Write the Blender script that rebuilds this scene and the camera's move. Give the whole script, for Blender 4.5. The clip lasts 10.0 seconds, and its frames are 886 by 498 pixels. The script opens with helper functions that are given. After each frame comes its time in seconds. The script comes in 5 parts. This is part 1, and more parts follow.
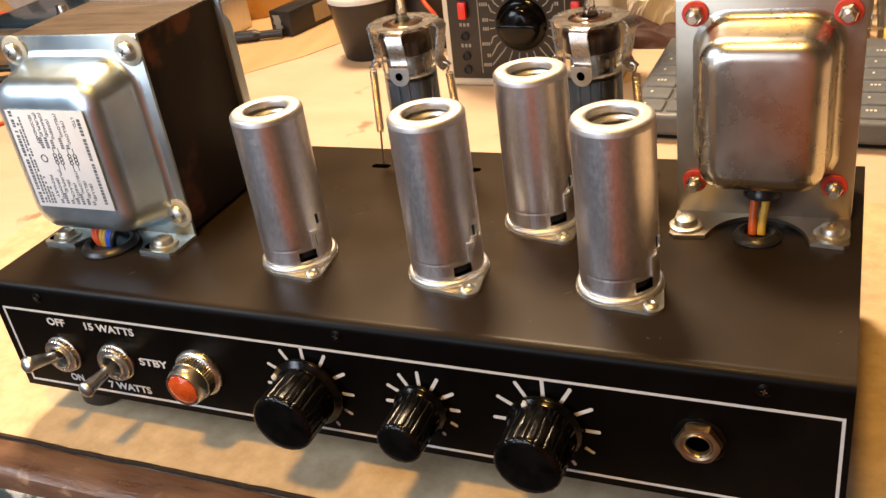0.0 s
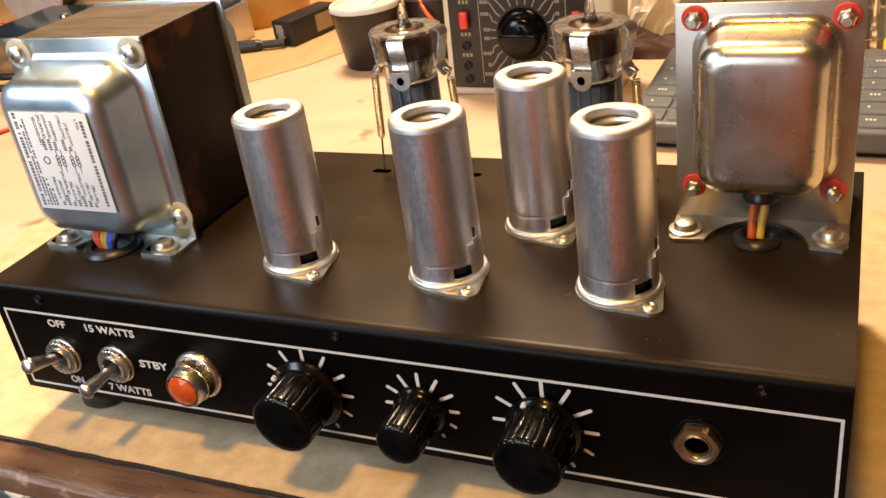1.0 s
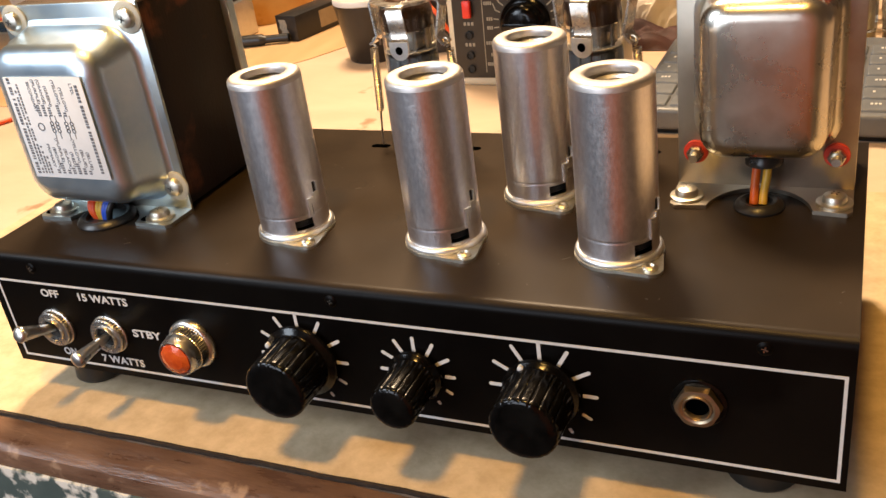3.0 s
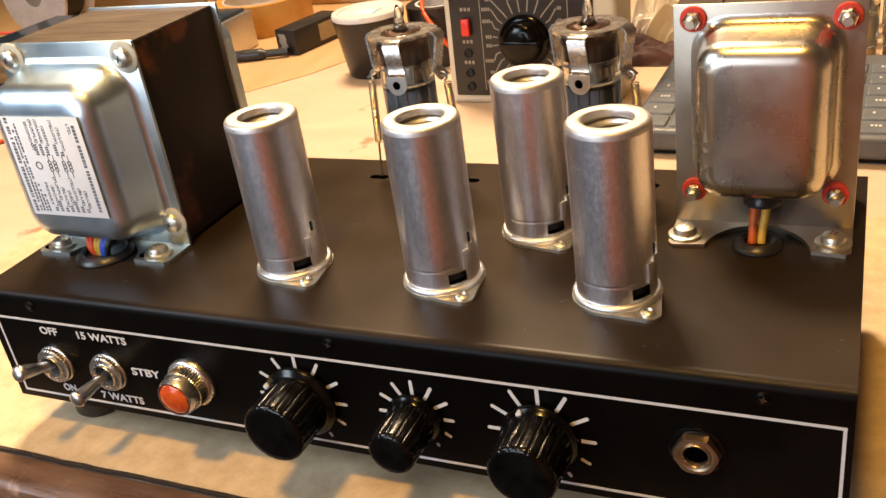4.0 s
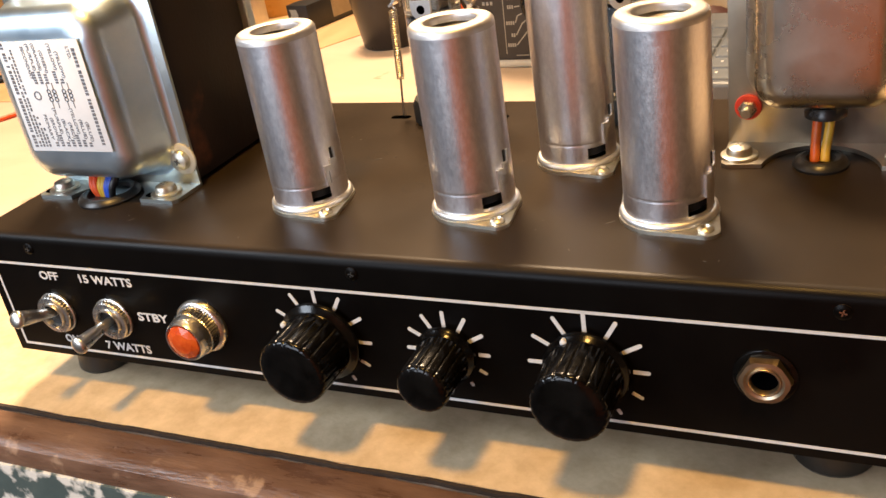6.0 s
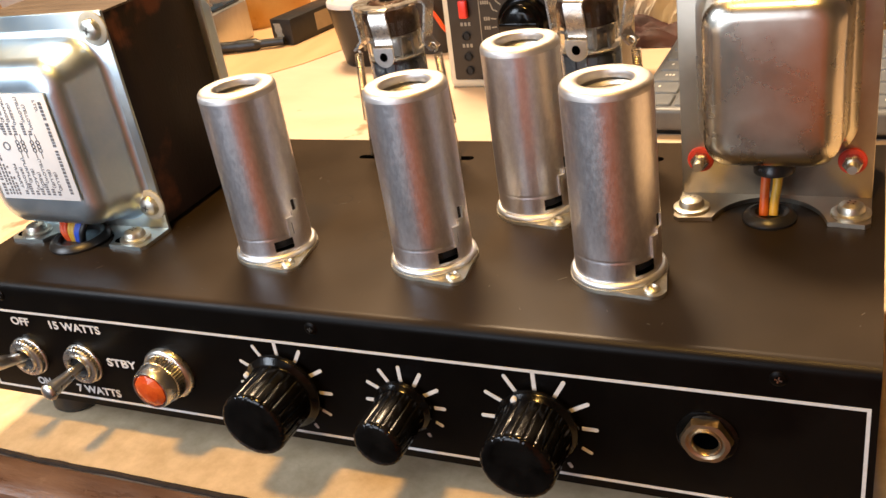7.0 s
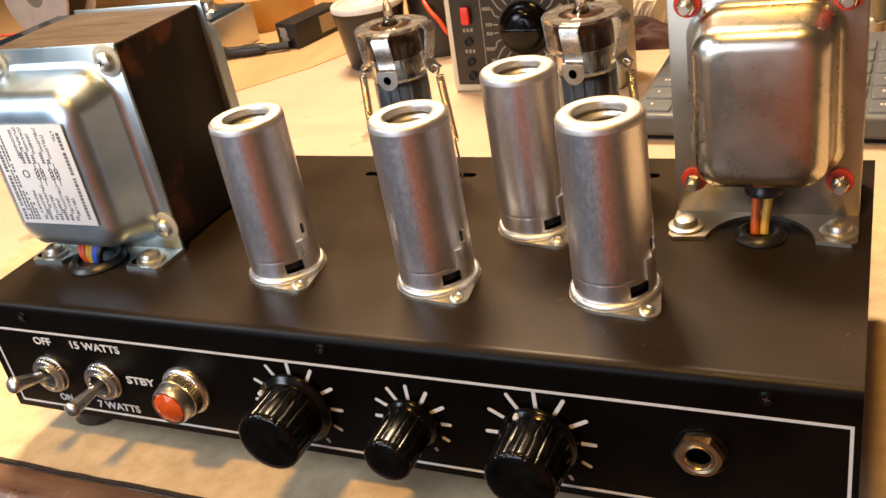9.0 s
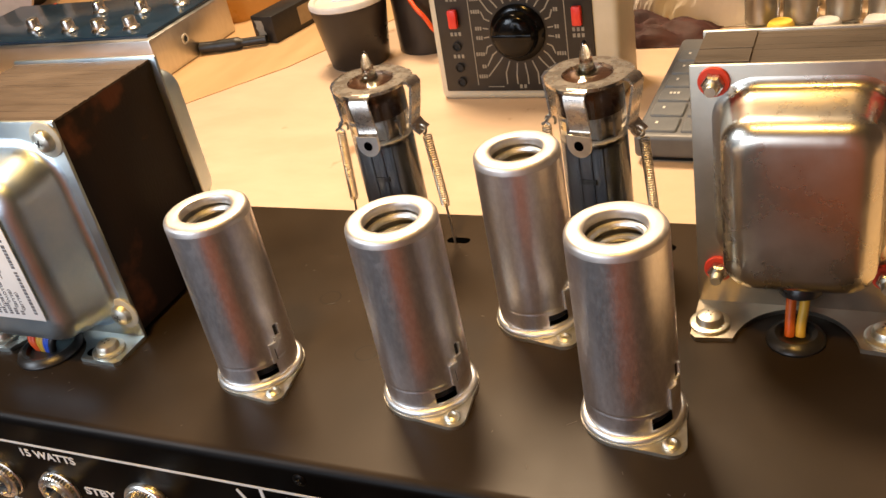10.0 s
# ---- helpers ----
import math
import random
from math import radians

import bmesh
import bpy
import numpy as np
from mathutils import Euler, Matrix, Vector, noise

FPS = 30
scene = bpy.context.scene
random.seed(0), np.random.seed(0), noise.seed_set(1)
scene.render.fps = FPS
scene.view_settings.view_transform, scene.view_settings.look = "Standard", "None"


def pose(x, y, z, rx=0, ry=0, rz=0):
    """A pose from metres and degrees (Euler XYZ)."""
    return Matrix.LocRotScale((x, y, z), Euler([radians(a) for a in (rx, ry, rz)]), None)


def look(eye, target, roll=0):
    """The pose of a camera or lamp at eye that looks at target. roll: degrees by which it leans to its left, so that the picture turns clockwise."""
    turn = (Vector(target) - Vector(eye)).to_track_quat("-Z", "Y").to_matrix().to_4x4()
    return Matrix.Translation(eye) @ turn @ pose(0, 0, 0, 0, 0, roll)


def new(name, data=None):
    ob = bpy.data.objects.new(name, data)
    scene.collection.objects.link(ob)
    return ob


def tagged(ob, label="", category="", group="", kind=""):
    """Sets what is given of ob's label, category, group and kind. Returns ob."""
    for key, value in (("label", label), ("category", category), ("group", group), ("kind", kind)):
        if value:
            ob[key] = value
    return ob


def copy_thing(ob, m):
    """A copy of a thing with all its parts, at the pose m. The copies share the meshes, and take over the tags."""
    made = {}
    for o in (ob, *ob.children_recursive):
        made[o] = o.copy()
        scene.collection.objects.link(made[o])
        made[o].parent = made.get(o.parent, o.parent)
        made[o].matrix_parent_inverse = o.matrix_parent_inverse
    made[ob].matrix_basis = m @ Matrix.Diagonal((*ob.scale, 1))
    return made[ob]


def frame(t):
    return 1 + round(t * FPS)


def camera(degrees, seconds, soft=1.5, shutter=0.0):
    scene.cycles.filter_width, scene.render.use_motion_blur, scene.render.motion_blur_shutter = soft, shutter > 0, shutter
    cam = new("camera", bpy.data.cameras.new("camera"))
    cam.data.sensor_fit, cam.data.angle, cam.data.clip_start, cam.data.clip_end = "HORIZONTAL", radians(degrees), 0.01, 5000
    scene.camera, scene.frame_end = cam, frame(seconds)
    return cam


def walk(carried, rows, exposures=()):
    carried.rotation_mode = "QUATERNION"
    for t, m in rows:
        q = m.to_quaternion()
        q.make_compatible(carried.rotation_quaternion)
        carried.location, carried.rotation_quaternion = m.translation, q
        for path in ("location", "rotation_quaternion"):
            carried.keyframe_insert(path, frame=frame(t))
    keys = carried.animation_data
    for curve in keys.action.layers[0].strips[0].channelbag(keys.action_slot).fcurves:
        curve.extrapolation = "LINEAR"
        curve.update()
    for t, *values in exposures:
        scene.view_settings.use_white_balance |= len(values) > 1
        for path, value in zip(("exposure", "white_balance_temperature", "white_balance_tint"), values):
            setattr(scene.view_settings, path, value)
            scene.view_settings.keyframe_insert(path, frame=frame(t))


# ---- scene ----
cam = camera(51.00, 10.0)
PATH = [
    (0, (0.13480, -0.19367, 0.20802), (-0.25405, 0.59069, -0.27528), -8.81),
    (0.5, (0.13388, -0.19752, 0.20789), (-0.25455, 0.58864, -0.27281), -8.56),
    (1, (0.13571, -0.19609, 0.20535), (-0.25527, 0.59513, -0.26488), -8.50),
    (1.5, (0.13698, -0.19840, 0.20167), (-0.25172, 0.59708, -0.26322), -8.10),
    (2, (0.13408, -0.20139, 0.19338), (-0.25601, 0.59795, -0.26365), -7.96),
    (3.5, (0.13852, -0.19501, 0.18968), (-0.26158, 0.59913, -0.26776), -8.47),
    (4, (0.13765, -0.19164, 0.20091), (-0.26225, 0.60216, -0.25730), -8.73),
    (4.5, (0.13550, -0.19815, 0.18753), (-0.27302, 0.59990, -0.25545), -9.07),
    (5, (0.12775, -0.19083, 0.16876), (-0.29513, 0.60756, -0.25991), -9.50),
    (5.2, (0.11978, -0.18855, 0.16406), (-0.29872, 0.61193, -0.26499), -9.45),
    (6.3, (0.12867, -0.18398, 0.17174), (-0.28131, 0.60852, -0.27978), -9.51),
    (6.5, (0.13243, -0.18120, 0.17313), (-0.27760, 0.61656, -0.26896), -9.24),
    (7, (0.13568, -0.17825, 0.18617), (-0.27231, 0.61196, -0.27111), -9.74),
    (7.5, (0.13991, -0.18227, 0.19517), (-0.27269, 0.60075, -0.27027), -10.38),
    (8, (0.14364, -0.18447, 0.19465), (-0.27445, 0.59605, -0.27010), -10.79),
    (8.5, (0.14434, -0.18451, 0.20059), (-0.27186, 0.59669, -0.26471), -10.84),
    (9, (0.14085, -0.18143, 0.20000), (-0.27434, 0.59852, -0.26829), -10.93),
    (9.5, (0.13375, -0.16240, 0.20643), (-0.27592, 0.60096, -0.29302), -11.73),
    (10, (0.12440, -0.13339, 0.21932), (-0.27877, 0.62305, -0.29570), -12.11),
]
walk(cam, [(t, look(eye, target, roll)) for t, eye, target, roll in PATH], exposures=[(0.0, 0.0), (5.0, 0.0), (6.5, 0.38), (7.5, 0.1), (9.0, 0.05), (10.0, -0.1)])

# ---- world and light ----
world = bpy.data.worlds.new("room_air")
scene.world = world
world.use_nodes = True
world.node_tree.nodes["Background"].inputs[0].default_value = (1.0, 0.85, 0.68, 1)
world.node_tree.nodes["Background"].inputs[1].default_value = 0.05


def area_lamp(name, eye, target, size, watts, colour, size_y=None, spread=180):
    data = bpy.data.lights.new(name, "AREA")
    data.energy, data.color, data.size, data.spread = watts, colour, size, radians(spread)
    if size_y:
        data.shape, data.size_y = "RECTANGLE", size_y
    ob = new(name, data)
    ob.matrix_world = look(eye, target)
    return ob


area_lamp("bench_lamp_light", (0.05, -0.33, 1.12), (-0.08, 0.02, 0.0), 0.12, 2.15, (1.0, 0.56, 0.14), spread=80)
area_lamp("ceiling_light", (-0.34, 0.66, 1.25), (0.0, 0.1, 0.0), 0.30, 15.2, (1.0, 0.72, 0.45), spread=110)
# Unseen cool fill lamps, added to brighten the front; no window is known.
area_lamp("side_cool_fill", (-0.59, -0.43, 0.55), (-0.14, 0.0, 0.06), 0.32, 5.4, (0.78, 0.88, 1.0), 0.34)
area_lamp("front_cool_fill", (-0.30, -0.97, 0.36), (-0.06, 0.0, 0.09), 0.50, 5.6, (0.80, 0.87, 1.0), 0.50)

# ---- helpers for building; lengths in millimetres ----
MM = 0.001
MATS = {}


def material(name, colour, rough=0.5, metal=0.0, colour2=None, scale=60.0, detail=4.0, bump=0.0, bump_scale=300.0,
             rough_var=0.0, stretch=(1, 1, 1), coat=0.0, transmission=0.0, ior=1.45, emit=None, aniso=0.0, spots=None, spot_scale=25.0, spot_at=0.62, spec=0.5):
    """A Principled material whose colour, gloss and relief vary at two scales. scale: per metre."""
    m = bpy.data.materials.new(name)
    m.use_nodes = True
    nt = m.node_tree
    b = nt.nodes["Principled BSDF"]
    b.inputs["Base Color"].default_value = (*colour, 1)
    b.inputs["Roughness"].default_value = rough
    b.inputs["Metallic"].default_value = metal
    b.inputs["IOR"].default_value = ior
    b.inputs["Coat Weight"].default_value = coat
    b.inputs["Specular IOR Level"].default_value = spec
    b.inputs["Coat Roughness"].default_value = 0.12
    b.inputs["Transmission Weight"].default_value = transmission
    b.inputs["Anisotropic"].default_value = aniso
    if emit:
        b.inputs["Emission Color"].default_value = (*emit[:3], 1)
        b.inputs["Emission Strength"].default_value = emit[3]
    tc = nt.nodes.new("ShaderNodeTexCoord")
    mp = nt.nodes.new("ShaderNodeMapping")
    mp.inputs["Scale"].default_value = stretch
    nt.links.new(tc.outputs["Object"], mp.inputs["Vector"])
    n1 = nt.nodes.new("ShaderNodeTexNoise")
    n1.inputs["Scale"].default_value = scale
    n1.inputs["Detail"].default_value = detail
    n1.inputs["Roughness"].default_value = 0.65
    nt.links.new(mp.outputs[0], n1.inputs["Vector"])
    if colour2:
        ramp = nt.nodes.new("ShaderNodeValToRGB")
        ramp.color_ramp.elements[0].position, ramp.color_ramp.elements[1].position = 0.36, 0.66
        ramp.color_ramp.elements[0].color = (*colour, 1)
        ramp.color_ramp.elements[1].color = (*colour2, 1)
        nt.links.new(n1.outputs["Fac"], ramp.inputs[0])
        out = ramp.outputs[0]
        if spots:
            n3 = nt.nodes.new("ShaderNodeTexNoise")
            n3.inputs["Scale"].default_value = spot_scale
            n3.inputs["Detail"].default_value = 6
            nt.links.new(tc.outputs["Object"], n3.inputs["Vector"])
            r3 = nt.nodes.new("ShaderNodeValToRGB")
            r3.color_ramp.elements[0].position, r3.color_ramp.elements[1].position = spot_at, spot_at + 0.06
            nt.links.new(n3.outputs["Fac"], r3.inputs[0])
            mix = nt.nodes.new("ShaderNodeMix")
            mix.data_type = "RGBA"
            nt.links.new(r3.outputs[0], mix.inputs["Factor"])
            nt.links.new(out, mix.inputs["A"])
            mix.inputs["B"].default_value = (*spots, 1)
            out = mix.outputs["Result"]
        nt.links.new(out, b.inputs["Base Color"])
    n2 = nt.nodes.new("ShaderNodeTexNoise")
    n2.inputs["Scale"].default_value = bump_scale
    n2.inputs["Detail"].default_value = 3
    nt.links.new(mp.outputs[0], n2.inputs["Vector"])
    if rough_var:
        mr = nt.nodes.new("ShaderNodeMapRange")
        mr.inputs["From Min"].default_value, mr.inputs["From Max"].default_value = 0.3, 0.7
        mr.inputs["To Min"].default_value = max(0.02, rough - rough_var)
        mr.inputs["To Max"].default_value = rough + rough_var
        nt.links.new(n1.outputs["Fac"], mr.inputs["Value"])
        nt.links.new(mr.outputs[0], b.inputs["Roughness"])
    if bump:
        bp = nt.nodes.new("ShaderNodeBump")
        bp.inputs["Strength"].default_value = bump
        bp.inputs["Distance"].default_value = 0.0005
        nt.links.new(n2.outputs["Fac"], bp.inputs["Height"])
        nt.links.new(bp.outputs[0], b.inputs["Normal"])
    MATS[name] = m
    return m


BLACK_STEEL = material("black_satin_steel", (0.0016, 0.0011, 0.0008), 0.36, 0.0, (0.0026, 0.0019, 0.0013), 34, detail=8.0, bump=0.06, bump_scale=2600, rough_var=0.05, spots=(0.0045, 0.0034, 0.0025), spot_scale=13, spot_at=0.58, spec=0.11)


def dust_and_sheen(m, dust, patch=11.0):
    """Brown workshop dust and hand smears, with the top's lit sheen put into the colour, on the upward faces of a
    material, in cloudy patches.
    """
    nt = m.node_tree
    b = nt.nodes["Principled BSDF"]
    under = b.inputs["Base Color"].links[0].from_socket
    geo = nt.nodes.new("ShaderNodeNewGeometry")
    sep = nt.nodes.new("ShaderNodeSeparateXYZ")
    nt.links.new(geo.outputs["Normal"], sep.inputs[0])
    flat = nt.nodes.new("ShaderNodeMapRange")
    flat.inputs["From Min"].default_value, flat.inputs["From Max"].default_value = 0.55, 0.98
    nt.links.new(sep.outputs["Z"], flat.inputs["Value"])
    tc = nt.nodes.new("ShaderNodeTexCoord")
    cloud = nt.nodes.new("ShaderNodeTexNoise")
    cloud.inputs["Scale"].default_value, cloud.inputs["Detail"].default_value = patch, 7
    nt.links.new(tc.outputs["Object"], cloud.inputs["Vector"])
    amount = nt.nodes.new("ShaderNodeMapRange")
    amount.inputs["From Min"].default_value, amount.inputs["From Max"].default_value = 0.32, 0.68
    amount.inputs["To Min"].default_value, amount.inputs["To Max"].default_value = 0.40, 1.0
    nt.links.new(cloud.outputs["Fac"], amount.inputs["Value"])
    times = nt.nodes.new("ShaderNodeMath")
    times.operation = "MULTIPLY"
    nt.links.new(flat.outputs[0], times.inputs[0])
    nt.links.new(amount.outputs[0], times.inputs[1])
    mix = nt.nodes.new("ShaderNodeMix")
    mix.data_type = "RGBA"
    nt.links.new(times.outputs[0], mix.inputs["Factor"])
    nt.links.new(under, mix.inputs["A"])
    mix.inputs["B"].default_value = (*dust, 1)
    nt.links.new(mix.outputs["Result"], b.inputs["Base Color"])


# Lightens the chassis top: its sheen put into the colour along with dust.
dust_and_sheen(BLACK_STEEL, (0.036, 0.0255, 0.0170))
ALU = material("spun_aluminium", (0.75, 0.74, 0.77), 0.34, 1.0, (0.87, 0.86, 0.88), 900, detail=9.0, bump=0.10, bump_scale=2400, rough_var=0.04, stretch=(1, 1, 0.5))
ALU_TOP = material("matte_aluminium", (0.58, 0.55, 0.53), 0.50, 1.0, (0.66, 0.63, 0.60), 300, detail=8.0, bump=0.06, bump_scale=1500, rough_var=0.05)
ALU_RIM = material("turned_aluminium", (0.86, 0.85, 0.83), 0.43, 1.0, (0.70, 0.69, 0.67), 260, detail=8.0, bump=0.1, bump_scale=1400, rough_var=0.06)
ZINC = material("blue_zinc_plate", (0.58, 0.72, 0.82), 0.37, 1.0, (0.74, 0.83, 0.88), 45, detail=7.0, bump=0.045, bump_scale=700, rough_var=0.07)
ZINC_FLANGE = material("yellowed_zinc_plate", (0.50, 0.60, 0.65), 0.36, 1.0, (0.62, 0.62, 0.54), 34, detail=7.0, bump=0.06, bump_scale=800, rough_var=0.08)
NICKEL = material("warm_nickel_plate", (0.60, 0.56, 0.48), 0.28, 1.0, (0.70, 0.66, 0.57), 60, detail=8.0, bump=0.03, bump_scale=900, rough_var=0.05)
NICKEL_FLANGE = material("dull_nickel_plate", (0.41, 0.37, 0.30), 0.42, 1.0, (0.50, 0.45, 0.37), 70, detail=8.0, bump=0.06, bump_scale=900, rough_var=0.07)
CHROME = material("bright_chrome", (0.76, 0.73, 0.68), 0.30, 1.0, (0.64, 0.61, 0.56), 200, rough_var=0.08)
SCREW_STEEL = material("screw_steel", (0.72, 0.70, 0.62), 0.38, 1.0, (0.58, 0.56, 0.47), 300, bump=0.1, bump_scale=2000, rough_var=0.08)
CLIP_STEEL = material("spring_steel_strip", (0.56, 0.52, 0.47), 0.27, 1.0, (0.61, 0.57, 0.51), 300, bump=0.03, bump_scale=1500, rough_var=0.04)
BRASSY = material("brass_spring_wire", (0.58, 0.51, 0.40), 0.32, 1.0, (0.46, 0.40, 0.31), 300, rough_var=0.08)
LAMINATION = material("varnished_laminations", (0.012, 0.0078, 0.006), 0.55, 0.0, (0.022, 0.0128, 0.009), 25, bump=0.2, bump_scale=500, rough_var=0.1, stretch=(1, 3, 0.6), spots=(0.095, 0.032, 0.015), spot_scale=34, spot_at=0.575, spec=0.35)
# The core's top edges get a lighter brown than its sides.
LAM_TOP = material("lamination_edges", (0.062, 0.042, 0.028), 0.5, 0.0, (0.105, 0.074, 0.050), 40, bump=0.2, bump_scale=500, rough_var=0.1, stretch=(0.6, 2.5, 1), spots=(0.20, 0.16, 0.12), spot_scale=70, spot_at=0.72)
LAM_DARK = material("dark_lamination_edges", (0.040, 0.029, 0.019), 0.5, 0.0, (0.066, 0.048, 0.033), 40, bump=0.2, bump_scale=500, rough_var=0.1, stretch=(0.6, 2.5, 1))
BLACK_PLASTIC = material("black_phenolic", (0.0012, 0.0010, 0.0009), 0.17, 0.0, (0.0042, 0.0038, 0.0035), 200, bump=0.05, bump_scale=1500, rough_var=0.06, coat=0.06, spec=0.26)
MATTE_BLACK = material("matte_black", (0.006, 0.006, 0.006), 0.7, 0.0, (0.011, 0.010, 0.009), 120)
RUBBER = material("black_rubber", (0.012, 0.011, 0.010), 0.32, 0.0, (0.018, 0.016, 0.014), 150, bump=0.1, rough_var=0.06)
# Near-black for patches that paint the shade of holes onto uncut metal.
HOLE = material("hole_shade", (0.0008, 0.0008, 0.0008), 0.9, spec=0.0)
INK = material("white_silkscreen", (0.56, 0.54, 0.51), 0.6, 0.0, (0.64, 0.62, 0.59), 500)
PAPER_LABEL = material("label_paper", (0.80, 0.80, 0.79), 0.55, 0.0, (0.74, 0.74, 0.73), 120, bump=0.05)
LABEL_INK = material("label_ink", (0.10, 0.10, 0.11), 0.6, 0.0, (0.19, 0.19, 0.20), 700)
RED_FIBRE = material("red_fibre_washer", (0.52, 0.035, 0.016), 0.48, 0.0, (0.60, 0.06, 0.025), 250, bump=0.05)
JEWEL = material("amber_red_jewel", (0.48, 0.052, 0.006), 0.24, 0.0, (0.60, 0.095, 0.012), 260, coat=0.3, bump=0.1, bump_scale=700)
CARDBOARD = material("tube_card", (0.35, 0.28, 0.18), 0.8, 0.0, (0.40, 0.32, 0.21), 120)
WIRE_RED = material("red_wire", (0.62, 0.055, 0.012), 0.4, 0.0, (0.70, 0.10, 0.02), 200)
WIRE_YELLOW = material("yellow_wire", (0.56, 0.31, 0.025), 0.4, 0.0, (0.60, 0.36, 0.04), 200)
WIRE_ORANGE = material("orange_wire", (0.52, 0.075, 0.008), 0.4, 0.0, (0.58, 0.13, 0.015), 200)
WIRE_BLUE = material("blue_wire", (0.02, 0.06, 0.40), 0.4, 0.0, (0.03, 0.09, 0.5), 200)
WIRE_BLACK = material("black_wire", (0.012, 0.012, 0.012), 0.4, 0.0, (0.02, 0.02, 0.02), 200)
GLASS = material("tube_glass", (0.97, 0.96, 0.93), 0.03, 0.0, transmission=1.0, ior=1.46)
GETTER = material("getter_flash", (0.035, 0.018, 0.011), 0.10, 0.35, (0.075, 0.040, 0.026), 90, rough_var=0.05)
ANODE = material("carbonised_anode", (0.026, 0.029, 0.036), 0.42, 0.0, (0.045, 0.049, 0.058), 90, bump=0.1, bump_scale=900, rough_var=0.1)
NYLON = material("cream_nylon_washer", (0.42, 0.41, 0.33), 0.4, 0.0, (0.50, 0.48, 0.39), 200, bump=0.05)
CAGE = material("dull_grey_electrode", (0.30, 0.28, 0.26), 0.35, 0.9, (0.22, 0.20, 0.18), 300, rough_var=0.08)
PALE_BLUE = material("pale_blue_patch", (0.42, 0.56, 0.70), 0.5, 0.0, (0.50, 0.63, 0.76), 90)
BRONZE = material("dull_bronze_nut", (0.52, 0.40, 0.26), 0.36, 1.0, (0.42, 0.32, 0.20), 200, rough_var=0.08)
MICA = material("mica_sheet", (0.26, 0.22, 0.17), 0.35, 0.0, (0.33, 0.28, 0.22), 200)


def lathe(bm, profile, seg=48, at=(0, 0, 0), axis="z", close=True):
    """Turns (radius, height) pairs round an axis. close: caps ends that stop short of the axis."""
    def place(r, h, a):
        x, y, z = r * math.cos(a), r * math.sin(a), h
        if axis == "y":
            x, y, z = x, -z, y
        elif axis == "x":
            x, y, z = z, x, y
        return (x + at[0], y + at[1], z + at[2])
    rings = []
    for r, h in profile:
        if r < 1e-6:
            rings.append([bm.verts.new(place(0, h, 0))])
        else:
            rings.append([bm.verts.new(place(r, h, 2 * math.pi * i / seg)) for i in range(seg)])
    for a, b in zip(rings, rings[1:]):
        for i in range(seg):
            j = (i + 1) % seg
            if len(a) == 1 and len(b) == 1:
                continue
            if len(a) == 1:
                bm.faces.new((a[0], b[j], b[i]))
            elif len(b) == 1:
                bm.faces.new((a[i], a[j], b[0]))
            else:
                bm.faces.new((a[i], a[j], b[j], b[i]))
    if close:
        for ring in (rings[0], rings[-1]):
            if len(ring) > 1:
                bm.faces.new(ring)
    return rings


def slab(bm, x0, x1, y0, y1, z0, z1, bevel=0.0, segments=2):
    """A box with rounded edges."""
    made = bmesh.ops.create_cube(bm, size=1, matrix=Matrix.Translation(((x0 + x1) / 2, (y0 + y1) / 2, (z0 + z1) / 2)) @ Matrix.Diagonal((x1 - x0, y1 - y0, z1 - z0, 1)))
    if bevel:
        edges = list({e for v in made["verts"] for e in v.link_edges})
        bmesh.ops.bevel(bm, geom=edges, offset=bevel, segments=segments, profile=0.5, affect="EDGES", clamp_overlap=True)


def prism(bm, outline, y0, y1):
    """An outline of (x, z) pairs, in order, made solid from y0 to y1."""
    a = [bm.verts.new((x, y0, z)) for x, z in outline]
    b = [bm.verts.new((x, y1, z)) for x, z in outline]
    bm.faces.new(a)
    bm.faces.new(b[::-1])
    for i in range(len(a)):
        j = (i + 1) % len(a)
        bm.faces.new((a[j], a[i], b[i], b[j]))


def sheet(bm, outline, z0, z1):
    """An outline of (x, y) pairs made solid from z0 to z1."""
    a = [bm.verts.new((x, y, z0)) for x, y in outline]
    b = [bm.verts.new((x, y, z1)) for x, y in outline]
    bm.faces.new(a[::-1])
    bm.faces.new(b)
    for i in range(len(a)):
        j = (i + 1) % len(a)
        bm.faces.new((a[i], a[j], b[j], b[i]))


def sweep(bm, points, radius, seg=10, flat=1.0):
    """A round bar along points; radius may be a list."""
    pts = [Vector(p) for p in points]
    radii = radius if isinstance(radius, (list, tuple)) else [radius] * len(pts)
    rings = []
    side = None
    for i, p in enumerate(pts):
        d = (pts[min(i + 1, len(pts) - 1)] - pts[max(i - 1, 0)]).normalized()
        if side is None:
            side = d.cross(Vector((0, 0, 1)) if abs(d.z) < 0.9 else Vector((0, 1, 0))).normalized()
        else:
            side = (side - d * side.dot(d)).normalized()
        up = d.cross(side)
        rings.append([bm.verts.new(p + radii[i] * (side * math.cos(2 * math.pi * k / seg) + up * flat * math.sin(2 * math.pi * k / seg))) for k in range(seg)])
    for a, b in zip(rings, rings[1:]):
        for k in range(seg):
            j = (k + 1) % seg
            bm.faces.new((a[k], a[j], b[j], b[k]))
    bm.faces.new(rings[0][::-1])
    bm.faces.new(rings[-1])


